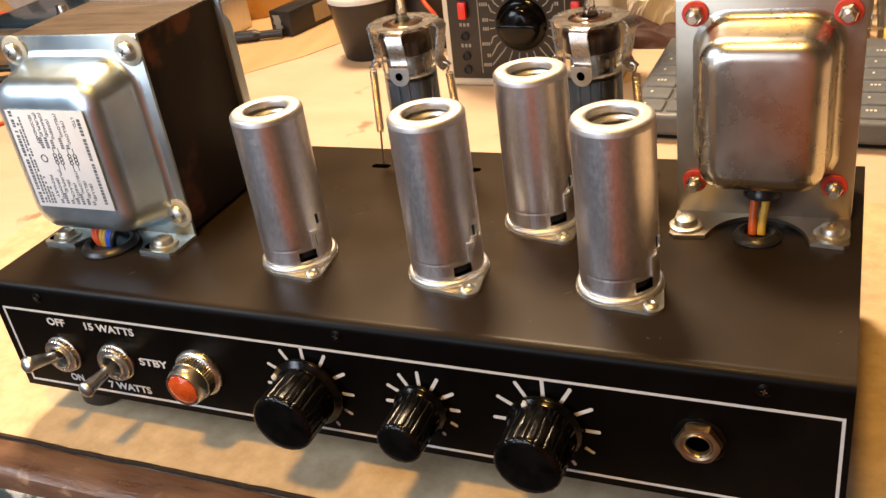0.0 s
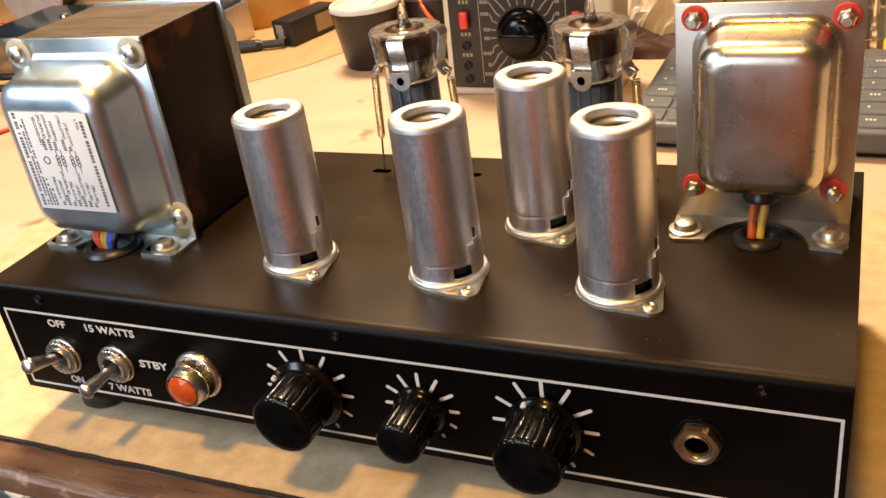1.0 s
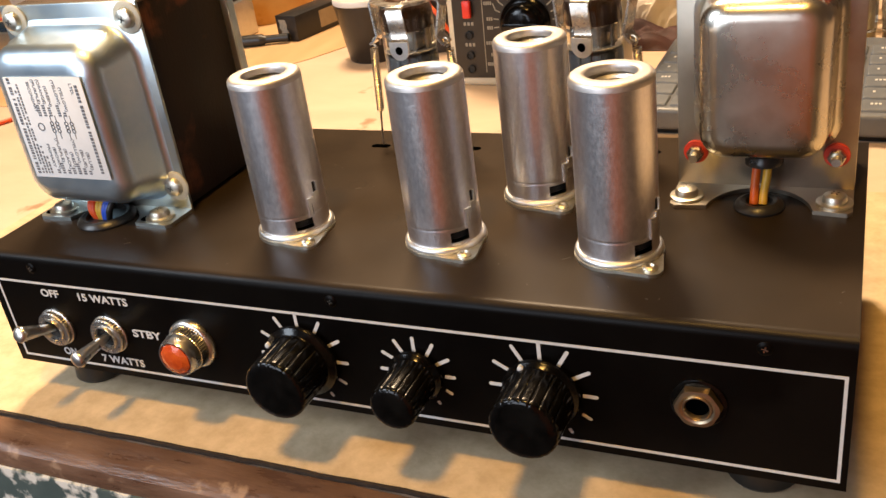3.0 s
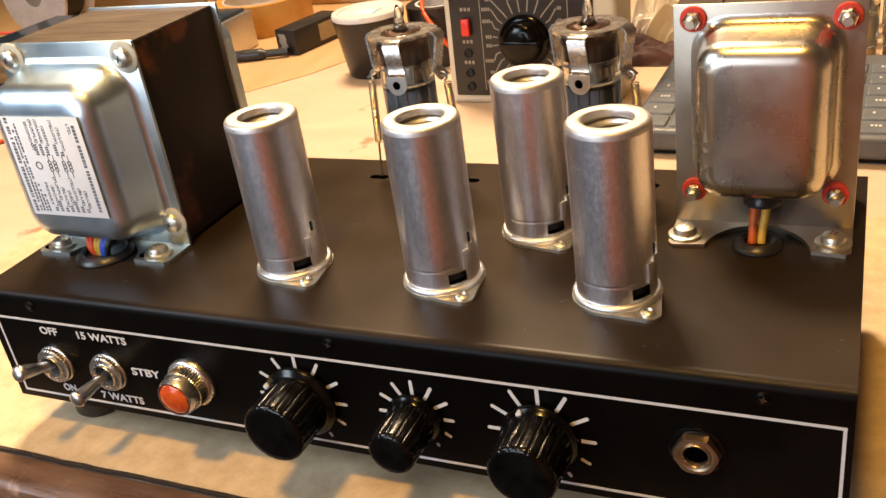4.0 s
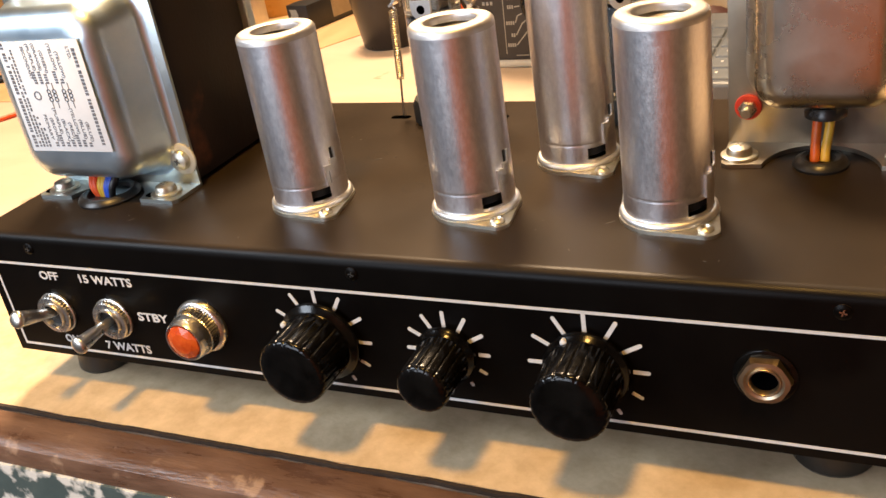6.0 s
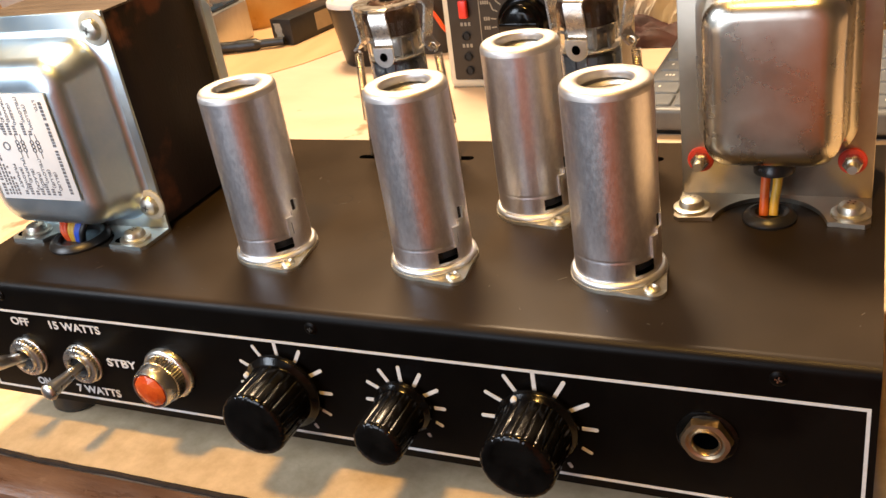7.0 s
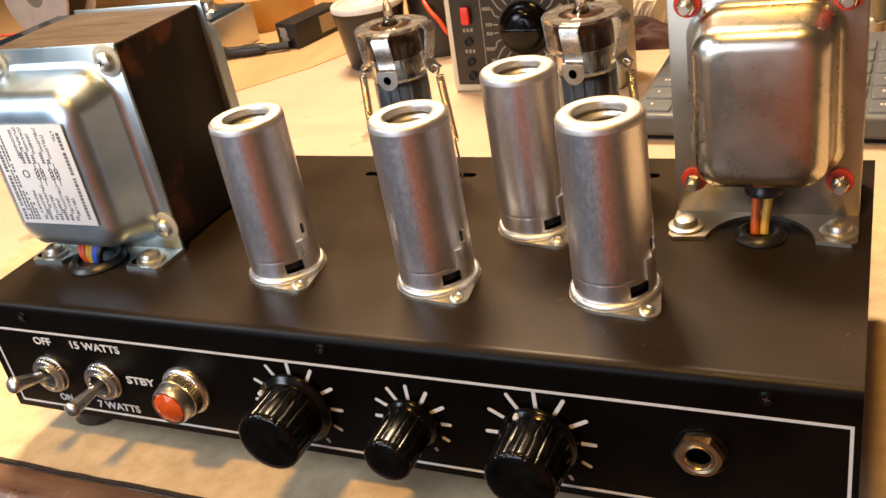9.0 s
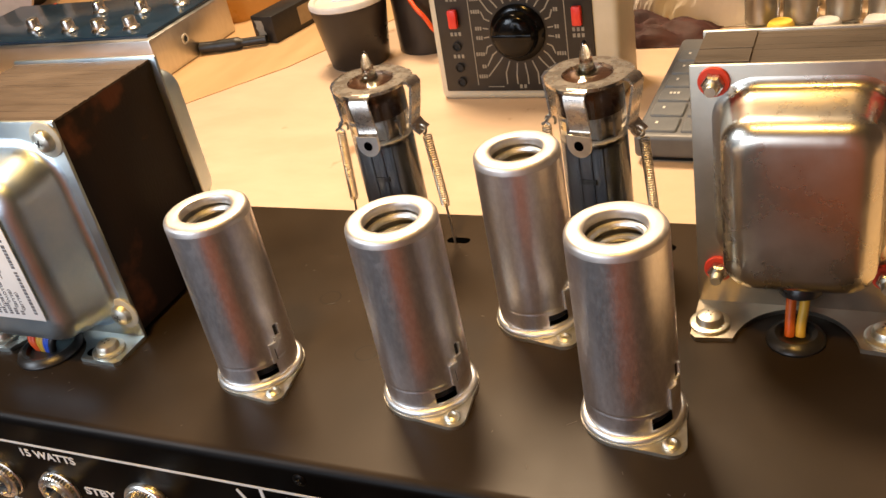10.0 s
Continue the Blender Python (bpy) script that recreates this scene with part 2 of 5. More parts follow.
def ribbon(bm, points, half, thick):
    """A flat strip of sheet metal that runs along points; half: (vector) half its width."""
    pts, h = [Vector(p) for p in points], Vector(half)
    rows = []
    for i, p in enumerate(pts):
        d = (pts[min(i + 1, len(pts) - 1)] - pts[max(i - 1, 0)]).normalized()
        n = d.cross(h).normalized() * thick / 2
        rows.append([bm.verts.new(q) for q in (p - h - n, p + h - n, p + h + n, p - h + n)])
    for a, b in zip(rows, rows[1:]):
        for k in range(4):
            j = (k + 1) % 4
            bm.faces.new((a[k], a[j], b[j], b[k]))
    bm.faces.new(rows[0][::-1])
    bm.faces.new(rows[-1])


def smooth_path(points, n=8):
    """A curve through the points."""
    pts = [Vector(p) for p in points]
    pts = [2 * pts[0] - pts[1], *pts, 2 * pts[-1] - pts[-2]]
    out = []
    for a, b, c, d in zip(pts, pts[1:], pts[2:], pts[3:]):
        for i in range(n):
            t = i / n
            out.append(0.5 * (2 * b + (c - a) * t + (2 * a - 5 * b + 4 * c - d) * t * t + (3 * b - a - 3 * c + d) * t ** 3))
    out.append(pts[-2])
    return out


def thing(name, x, y, z, label, category, group="", turn=0.0, tip=0.0, lean=0.0):
    ob = new(name)
    ob.matrix_basis = pose(x * MM, y * MM, z * MM, tip, lean, turn)
    return tagged(ob, label, category, group)


def part(name, bm, mat, parent=None, label="", at=(0, 0, 0), turn=(0, 0, 0), flat=False, angle=38):
    """One mesh object from a bmesh in millimetres."""
    bmesh.ops.scale(bm, vec=(MM, MM, MM), verts=bm.verts)
    bmesh.ops.recalc_face_normals(bm, faces=bm.faces)
    me = bpy.data.meshes.new(name)
    for f in bm.faces:
        f.smooth = not flat
    for e in bm.edges:
        if len(e.link_faces) == 2 and e.calc_face_angle(0) > radians(angle):
            e.smooth = False
    bm.to_mesh(me)
    bm.free()
    me.materials.append(mat)
    ob = new(name, me)
    ob.matrix_basis = pose(at[0] * MM, at[1] * MM, at[2] * MM, *turn)
    if parent:
        ob.parent = parent
    if label:
        ob["label"] = label
    return ob


def again(ob, parent, at, turn=(0, 0, 0)):
    """Another object on the same mesh."""
    c = new(ob.name.split(".")[0], ob.data)
    c.parent = parent
    c.matrix_basis = pose(at[0] * MM, at[1] * MM, at[2] * MM, *turn)
    if "label" in ob:
        c["label"] = ob["label"]
    return c


def lettering(name, text, size, mat, parent, at, turn=(90, 0, 0), width=None, label=""):
    """Raised letters in the built-in font; size: cap height; width: the whole word's width."""
    cu = bpy.data.curves.new(name, "FONT")
    cu.body, cu.size, cu.align_x, cu.align_y = text, size * MM / 0.70, "CENTER", "BOTTOM_BASELINE"
    cu.extrude, cu.offset, cu.resolution_u = 0.00006, (0.034 if size > 2 else 0.012) * size * MM, 3
    tmp = new(name, cu)
    me = bpy.data.meshes.new_from_object(tmp.evaluated_get(bpy.context.evaluated_depsgraph_get()))
    bpy.data.objects.remove(tmp)
    if width:
        xs = [v.co.x for v in me.vertices]
        k, c = width * MM / (max(xs) - min(xs)), (max(xs) + min(xs)) / 2
        for v in me.vertices:
            v.co.x = (v.co.x - c) * k
    me.materials.clear()
    me.materials.append(mat)
    ob = new(name, me)
    ob.matrix_basis = pose(at[0] * MM, at[1] * MM, at[2] * MM, *turn)
    ob.parent = parent
    if label:
        ob["label"] = label
    return ob


def B():
    return bmesh.new()


def arc(cx, cy, r, a0, a1, n=16):
    return [(cx + r * math.cos(radians(a0 + (a1 - a0) * i / n)), cy + r * math.sin(radians(a0 + (a1 - a0) * i / n))) for i in range(n + 1)]


def round_rect(x0, x1, y0, y1, r, n=6):
    return arc(x1 - r, y0 + r, r, -90, 0, n) + arc(x1 - r, y1 - r, r, 0, 90, n) + arc(x0 + r, y1 - r, r, 90, 180, n) + arc(x0 + r, y0 + r, r, 180, 270, n)


def ring_stack(bm, loops, cap=True):
    """Skins loops of equal length, one onto the next."""
    rings = [[bm.verts.new(p) for p in loop] for loop in loops]
    for a, b in zip(rings, rings[1:]):
        for i in range(len(a)):
            j = (i + 1) % len(a)
            bm.faces.new((a[i], a[j], b[j], b[i]))
    if cap:
        bm.faces.new(rings[-1])
    return rings

# ---- the room and the bench ----
PLY = material("pale_plywood", (0.51, 0.375, 0.265), 0.6, 0.0, (0.57, 0.43, 0.315), 14, bump=0.15, bump_scale=500, rough_var=0.06, stretch=(1, 2, 1), spots=(0.30, 0.19, 0.11), spot_scale=30, spot_at=0.655)
ORANGE_PLY = material("orange_plywood", (0.50, 0.31, 0.15), 0.5, 0.0, (0.57, 0.37, 0.19), 8, bump=0.15, bump_scale=400, rough_var=0.08, stretch=(6, 1, 1))
KRAFT = material("kraft_paper", (0.46, 0.345, 0.205), 0.7, 0.0, (0.60, 0.465, 0.295), 110, detail=10.0, bump=0.16, bump_scale=700, rough_var=0.08)
EDGE_WOOD = material("brown_varnished_edge", (0.070, 0.035, 0.021), 0.34, 0.0, (0.160, 0.090, 0.055), 75, detail=10.0, bump=0.5, bump_scale=420, rough_var=0.16, stretch=(0.35, 1.5, 1.5), spots=(0.24, 0.155, 0.10), spot_scale=90, spot_at=0.63)
FLAKED = material("flaking_green_paint", (0.040, 0.060, 0.058), 0.6, 0.0, (0.055, 0.078, 0.074), 60, bump=0.5, bump_scale=300, spots=(0.52, 0.51, 0.47), spot_scale=90, spot_at=0.50)
WALL = material("room_wall_paint", (0.66, 0.54, 0.41), 0.8, 0.0, (0.70, 0.58, 0.45), 4, bump=0.1, bump_scale=60)
SOUTH = material("dark_reflection_wall", (0.028, 0.028, 0.032), 0.8, 0.0, (0.038, 0.038, 0.042), 4, bump=0.1, bump_scale=60)
BLUE_WALL = material("blue_grey_wall_paint", (0.15, 0.18, 0.22), 0.8, 0.0, (0.18, 0.21, 0.26), 4, bump=0.1, bump_scale=60)
ORANGE_REFLECTOR = material("orange_reflector_wall", (0.56, 0.165, 0.050), 0.6, 0.0, (0.64, 0.20, 0.066), 3, bump=0.2, bump_scale=60, stretch=(4, 4, 0.4))
FLOOR = material("grey_floor", (0.035, 0.034, 0.034), 0.7, 0.0, (0.05, 0.048, 0.047), 6, bump=0.2, bump_scale=90)
CEIL = material("ceiling_paint", (0.60, 0.53, 0.43), 0.85, 0.0, (0.64, 0.57, 0.46), 3)
SIDE_WALL = material("tan_wall_paint", (0.36, 0.27, 0.19), 0.8, 0.0, (0.40, 0.31, 0.22), 4, bump=0.1, bump_scale=60)


def structure(name, mat, label, category, *slabs, bevel=0.0):
    b = B()
    for s in slabs:
        slab(b, *s, bevel=bevel)
    return tagged(part(name, b, mat), label, category, "", "structure")


structure("floor", FLOOR, "dark grey workshop floor under the bench", "floor", (-2000, 1900, -1080, 1500, -800, -760))
structure("wall_north", WALL, "warm beige plaster wall behind the bench", "wall", (-2000, 1900, 1500, 1580, -760, 1900))
structure("wall_west", SIDE_WALL, "plain tan plaster wall", "wall", (-2080, -2000, -1000, 1500, -760, 1900))
structure("wall_east", SIDE_WALL, "plain tan plaster wall", "wall", (1900, 1980, -1000, 1500, -760, 1900))
# Unseen blue-grey walls for cool reflections; openings made up for the fill lamps.
structure("wall_southwest", BLUE_WALL, "unseen blue-grey wall behind the viewer, opening added for a fill lamp", "wall", (-600, -560, -1080, -1000, -760, 1900), (-560, -40, -1080, -1000, -760, 100), (-560, -40, -1080, -1000, 620, 1900))
structure("wall_southwest_end", SIDE_WALL, "unseen tan plaster wall beyond the added openings", "wall", (-2000, -680, -1080, -1000, -760, 1900))
structure("wall_return", BLUE_WALL, "unseen blue-grey wall at the bench's end, opening added for a fill lamp", "wall", (-680, -600, -1080, -620, -760, 1900), (-680, -600, -620, -240, -760, 370), (-680, -600, -620, -240, 730, 1900), (-680, -600, -240, -120, -760, 1900))
# Unseen dark and orange-brown walls, coloured to put bands into the metal's reflections.
structure("wall_south", SOUTH, "unseen dark wall added for its reflection in the metal", "wall", (-40, 10, -1080, -1000, -760, 1900))
structure("wall_southeast", ORANGE_REFLECTOR, "unseen orange-brown wall added for its reflection in the metal", "wall", (10, 720, -1080, -1000, -760, 1900))
structure("wall_southeast_end", SIDE_WALL, "unseen tan plaster wall beside the orange-brown reflector wall", "wall", (720, 1900, -1080, -1000, -760, 1900))
structure("ceiling", CEIL, "cream painted ceiling", "ceiling", (-2000, 1900, -1000, 1500, 1900, 1960))

# bench: plywood top, brown varnished nosing, painted apron
b = B()
slab(b, -1300, 1200, -15.2, 1100, -18, 0)
bench = tagged(part("bench_top", b, PLY), "pale stained plywood bench top", "workbench", "", "structure")
b = B()
prof = [(-15.6, -6.0), (-16.1, -1.6), (-16.7, -0.7), (-19, -0.4), (-24, -0.8), (-27.5, -1.6), (-30.2, -3.4), (-31.2, -6), (-31.0, -12), (-30.5, -20), (-29, -24), (-15.6, -24)]
n = 90
rows = []
for i in range(n + 1):
    x = -1300 + 2500 * i / n
    rows.append([b.verts.new((x, y + 0.5 * noise.noise((x * 0.03, k * 0.7, 0)), z + 0.5 * noise.noise((x * 0.04, k * 0.9, 5)))) for k, (y, z) in enumerate(prof)])
for p, q in zip(rows, rows[1:]):
    for k in range(len(prof)):
        j = (k + 1) % len(prof)
        b.faces.new((p[k], p[j], q[j], q[k]))
b.faces.new(rows[0])
b.faces.new(rows[-1][::-1])
part("nosing", b, EDGE_WOOD, bench, "worn brown varnished wooden nosing")
# Raised dark strip: paper-edge shade and seam dirt put into one colour.
SEAM_SHADE_DIRT = material("seam_shade_dirt", (0.018, 0.011, 0.007), 0.9, 0.0, (0.035, 0.022, 0.014), 400, bump=0.3)
b = B()
n = 420
lip = [(-1300 + 2500 * i / n, -14.75 + 0.55 * noise.noise((i * 0.37, 1.5, 0)) + 0.35 * noise.noise((i * 1.3, 4.5, 0))) for i in range(n + 1)]
sheet(b, [(x, y - 1.25 + 0.2 * noise.noise((x * 0.2, 8.5, 0))) for x, y in lip] + lip[::-1], -0.9, 0.46)
part("seam", b, SEAM_SHADE_DIRT, bench, "dark strip for the shaded, dirty seam between bench top and nosing", flat=True)
b = B()
slab(b, -1300, 1200, -32.3, -26, -120, -9.5, bevel=1.2)
part("apron", b, FLAKED, bench, "apron with flaking green and white paint")

b = B()
pts = [(-280, 108), (-282, 205), (330, 215), (332, -12)] + [(330 - 610 * i / 220, -14.0 - 1.1 * (i / 220) + 0.7 * noise.noise((i * 0.13, 0, 0)) + 0.8 * noise.noise((i * 0.61, 3, 0))) for i in range(1, 220)] + [(-279, -16)]
sheet(b, pts[::-1], 0.05, 0.4)
tagged(part("kraft_paper_sheet", b, KRAFT, flat=True), "brown kraft paper sheet lying under the amplifier", "paper")
b = B()
sheet(b, [(-1290, 300), (-352, 300), (-262, 414), (-190, 560), (-130, 760), (-1290, 760)], 0.05, 0.6)
tagged(part("plywood_offcut", b, ORANGE_PLY, flat=True), "thin orange plywood offcut lying on the bench", "board")

# ---- amplifier chassis ----
amp = thing("amplifier_chassis", 0, 0, 0, "black steel guitar amplifier chassis with white lettering on kraft paper", "amplifier")
XL, XR, YB, ZB, ZT = -143.5, 141.8, 125.0, 14.0, 60.0
b = B()
T = 1.4
rad = 3.2


def fold(y_front, y_back, z_top, z_bot, r):
    front = [(y_front, z_bot)] + [(y_front + r - r * math.cos(radians(a)), z_top - r + r * math.sin(radians(a))) for a in range(0, 91, 15)]
    back = [(y_back - r + r * math.sin(radians(a)), z_top - r + r * math.cos(radians(a))) for a in range(0, 91, 15)] + [(y_back, z_bot)]
    return front + back


outer, inner = fold(0, YB, ZT, ZB, rad), fold(T, YB - T, ZT - T, ZB, rad - 1)
verts = []
for x in (XL, XR):
    verts.append(([b.verts.new((x, y, z)) for y, z in outer], [b.verts.new((x, y, z)) for y, z in inner]))
(oa, ia), (ob_, ib) = verts
for k in range(len(oa) - 1):
    b.faces.new((oa[k], oa[k + 1], ob_[k + 1], ob_[k]))
    b.faces.new((ia[k], ib[k], ib[k + 1], ia[k + 1]))
    b.faces.new((oa[k], ia[k], ia[k + 1], oa[k + 1]))
    b.faces.new((ob_[k], ob_[k + 1], ib[k + 1], ib[k]))
for k in (0, -1):
    b.faces.new((oa[k], ob_[k], ib[k], ia[k]))
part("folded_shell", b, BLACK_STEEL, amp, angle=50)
for x0, x1 in ((XL + 0.3, XL + 1.7), (XR - 1.7, XR - 0.3)):
    b = B()
    slab(b, x0, x1, T + 0.1, YB - T - 0.1, ZB, ZT - T - 0.1, bevel=0.4)
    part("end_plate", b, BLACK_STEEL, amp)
b = B()
slab(b, XL + 2, XR - 2, T + 0.1, YB - T - 0.1, ZB + 0.4, ZB + 1.6)
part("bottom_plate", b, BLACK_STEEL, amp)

RINGS = ((-2.5, 45.2), (-27.2, 69.5))
DUST = material("pale_dust", (0.07, 0.06, 0.05), 0.9, 0.0, (0.11, 0.095, 0.08), 300)
SCRIBED = material("scribed_line", (0.0085, 0.0065, 0.0048), 0.42, 0.0, (0.0105, 0.008, 0.006), 200, spec=0.15)
# white border
b = B()
X0, X1, Z0, Z1, W = -140.2, 140.2, 16.6, 49.6, 0.85
for s in ((X0, X1, Z1 - W, Z1), (X0, X1, Z0, Z0 + W), (X0, X0 + W, Z0 + W, Z1 - W), (X1 - W, X1, Z0 + W, Z1 - W)):
    slab(b, s[0], s[1], -0.12, 0.05, s[2], s[3])
part("printed_border", b, INK, amp, "thin white printed border line", flat=True)
for text, w, x, z in (("OFF", 8.2, -116.6, 44.0), ("ON", 6.0, -116.7, 19.7), ("15 WATTS", 21.6, -92.6, 44.0), ("7 WATTS", 19.0, -92.5, 19.0), ("STBY", 12.2, -77.6, 31.8)):
    lettering("lettering", text, 2.9, INK, amp, (x, -0.06, z), width=w, label="white printed word")

# the flag of the printed figure one
b = B()
prism(b, [(-103.6, 46.0), (-103.6, 45.55), (-102.75, 46.1), (-102.75, 46.95), (-103.0, 46.95)], -0.12, 0.05)
part("lettering", b, INK, amp, "white printed stroke", flat=True)
# faint scribed rings on the top
for x, y in RINGS:
    b = B()
    lathe(b, [(3.5, 60.0), (3.45, 60.012), (3.25, 60.012), (3.2, 60.0)], 32, at=(x, y, 0), close=False)
    part("scribed_ring", b, SCRIBED, amp, "faint scribed ring on the chassis top")

# panel screws
b = B()
lathe(b, [(2.0, 0), (2.0, 0.15), (1.5, 0.5), (0.8, 0.6), (0.7, 0.2), (0, 0.2)], 20, axis="y")
ps = part("panel_screw", b, BLACK_STEEL, amp, "small black panel screw", at=(-121, 0, 55))
again(ps, amp, (-1.1, 0, 55))
again(ps, amp, (121, 0, 55))
# Bright crosses: the glint in each panel screw's recess put into colour.
for x in (-121, -1.1, 121):
    b = B()
    for a in (15, 105):
        bmesh.ops.create_cube(b, size=1, matrix=Matrix.Rotation(radians(a), 4, "Y") @ Matrix.Diagonal((1.7, 0.12, 0.34, 1)))
    bmesh.ops.translate(b, verts=b.verts, vec=(x, -0.58, 55))
    part("screw_glint", b, CLIP_STEEL, amp, "bright cross for the glint in a panel screw's recess", flat=True)
b = B()
lathe(b, [(9.5, 0), (10.2, 1), (9.0, 13.6), (0, 13.6)], 28)
ft = part("rubber_foot", b, RUBBER, amp, "black rubber foot", at=(-124, 17, 0.4))
for x, y in ((120, 19), (-124, 105), (120, 105)):
    again(ft, amp, (x, y, 0.4))

# knob scale marks and knobs


def knob(x, z, r, skirt, length, dot):
    r0, r1 = (9.0, 16.4) if skirt > 10 else (6.6, 12.8)
    for k in range(-5, 6):
        a = radians(90 - 30 * k)
        d, s = Vector((math.cos(a), 0, math.sin(a))), Vector((-math.sin(a), 0, math.cos(a)))
        w = 0.56 if abs(k) < 4 else 0.48
        out = r1 - (0.0, 0.0, 0.1, 0.45, 0.45, 0.6)[abs(k)]
        inn = r0 if abs(k) < 3 else out - (4.4, 3.2, 1.8)[abs(k) - 3] * r1 / 16.4
        tip = out - w
        loop = [d * inn + s * w, d * inn - s * w, d * tip - s * w] + [d * (tip + w * math.sin(radians(q))) - s * w * math.cos(radians(q)) for q in (30, 60, 90, 120, 150)] + [d * tip + s * w]
        mark = B()
        prism(mark, [(p.x, p.z) for p in loop], -0.12, 0.05)
        part("scale_mark", mark, INK, amp, "white printed dial mark", at=(x, 0, z), flat=True)
    kb = B()
    lathe(kb, [(skirt - 0.3, 1.0), (skirt, 1.3), (skirt, 2.3), (skirt - 0.3, 2.7), (1.01 * r + 0.3, 3.4), (1.01 * r, 3.9), (1.01 * r - 0.8, 3.9)], 56, axis="y")
    k = part("knob", kb, BLACK_PLASTIC, amp, "black fluted plastic control knob", at=(x, 0, z))
    cap = B()
    seg = 264
    flutes = 22 if r > 9 else 18
    def radius(i, base, depth):
        ph = (i * flutes / seg) % 1.0
        return base - depth * (0.5 - 0.5 * math.cos(2 * math.pi * ph)) ** 9
    loops = []
    for h, base, depth in ((3.6, 1.01 * r - 0.1, 0.0), (4.2, 1.01 * r - 0.1, 0.4), (length - 2.0, r - 0.1, 0.34), (length - 1.0, r - 0.25, 0.28), (length - 0.45, r - 0.7, 0.12), (length - 0.15, r - 1.5, 0.0), (length + 0.1, r - 3.2, 0.0), (length + 0.3, 2.0, 0.0)):
        loops.append([(radius(i, base, depth) * math.cos(2 * math.pi * i / seg), -h, radius(i, base, depth) * math.sin(2 * math.pi * i / seg)) for i in range(seg)])
    ring_stack(cap, loops)
    part("fluted_cap", cap, BLACK_PLASTIC, k, angle=60)
    if dot:
        db = B()
        a = radians(dot)
        lathe(db, [(0.95, 2.0), (0.95, 3.9), (0.5, 4.2), (0, 4.25)], 14, axis="y", at=((skirt - 1.2) * math.cos(a), 0, (skirt - 1.2) * math.sin(a)))
        part("pointer_dot", db, INK, k, "white pointer dot")
    return k


def end_dot(k, r, length):
    """A tiny white mark low on the domed end."""
    db = B()
    lathe(db, [(0.55, length - 1.6), (0.5, length - 0.55), (0, length - 0.4)], 12, axis="y", at=(0.4, 0, -(r - 1.2)))
    part("end_dot", db, INK, k, "tiny white dot on the knob end")


knob(-15.2, 32.8, 10.4, 12.6, 18.5, 151)
knob(24.0, 33.0, 7.3, 8.6, 18.5, 0)
end_dot(knob(62.6, 33.0, 10.0, 11.3, 18.5, 116), 10.0, 18.5)


# toggle switches
def toggle(x, z, tip):
    w = B()
    lathe(w, [(7.3, 0), (7.3, 0.6), (6.9, 0.9), (6.2, 0.9)], 40, axis="y")
    sw = part("toggle_switch", w, CHROME, amp, "chrome bat-handle toggle switch", at=(x, 0, z))
    nb = B()
    loops = []
    for h, r, d in ((0.8, 6.9, 0.28), (2.2, 6.9, 0.28), (2.7, 6.4, 0.0), (2.8, 5.2, 0.0), (2.3, 5.0, 0.0), (2.2, 4.4, 0.0)):
        loops.append([((r - d * (i % 2)) * math.cos(2 * math.pi * i / 80), -h, (r - d * (i % 2)) * math.sin(2 * math.pi * i / 80)) for i in range(80)])
    ring_stack(nb, loops, cap=False)
    part("knurled_nut", nb, CHROME, sw, angle=25)
    bb = B()
    lathe(bb, [(4.7, 1.5), (4.7, 3.2), (4.5, 3.6), (4.1, 3.6), (3.9, 3.2), (3.8, 1.6)], 32, axis="y", close=False)
    part("bushing", bb, CHROME, sw)
    # Black disc on the bushing floor: the bore's shade put into colour.
    bo = B()
    lathe(bo, [(3.85, 1.5), (3.85, 1.7), (0, 1.7)], 28, axis="y")
    part("bore", bo, MATTE_BLACK, sw, "black disc for the shaded bore round the lever")
    lv = B()
    d = Vector(tip)
    sweep(lv, [d * t for t in (0.10, 0.3, 0.5, 0.68, 0.80, 0.845, 0.88, 0.92, 0.96, 0.985, 1.0)], [1.45, 1.75, 2.05, 2.35, 2.5, 2.5, 2.8, 2.95, 2.6, 1.8, 0.5], 20)
    part("bat_lever", lv, CHROME, sw)


toggle(-118.2, 31.6, (0.4, -17.2, 7.2))
toggle(-94.0, 31.6, (-0.2, -17.6, -0.2))

# pilot lamp
pl = B()
lathe(pl, [(9.0, 0), (9.0, 1.0), (8.4, 1.9), (7.8, 2.1)], 48, axis="y")
lamp = part("pilot_lamp", pl, CHROME, amp, "chrome pilot lamp with an orange jewel", at=(-58.2, 0, 32.6))
kn = B()
loops = []
for h, r, d in ((1.8, 7.7, 0.32), (5.4, 7.5, 0.32), (5.8, 7.1, 0.0), (7.6, 7.0, 0.0), (9.2, 6.7, 0.0), (10.0, 6.25, 0.0), (10.0, 5.95, 0.0), (8.8, 5.8, 0.0)):
    loops.append([((r - d * (i % 2)) * math.cos(2 * math.pi * i / 100), -h, (r - d * (i % 2)) * math.sin(2 * math.pi * i / 100)) for i in range(100)])
ring_stack(kn, loops)
part("knurled_bezel", kn, CHROME, lamp, angle=25)
jw = B()
rings = [[jw.verts.new((r * math.cos(2 * math.pi * (i + o) / 10), -h, r * math.sin(2 * math.pi * (i + o) / 10))) for i in range(10)] for r, h, o in ((5.9, 8.7, 0), (5.6, 10.0, 0.5), (3.4, 10.9, 0))]
for p, q in zip(rings, rings[1:]):
    for i in range(10):
        j = (i + 1) % 10
        jw.faces.new((p[i], p[j], q[j], q[i]))
top = jw.verts.new((0, -11.3, 0))
for i in range(10):
    jw.faces.new((rings[-1][i], rings[-1][(i + 1) % 10], top))
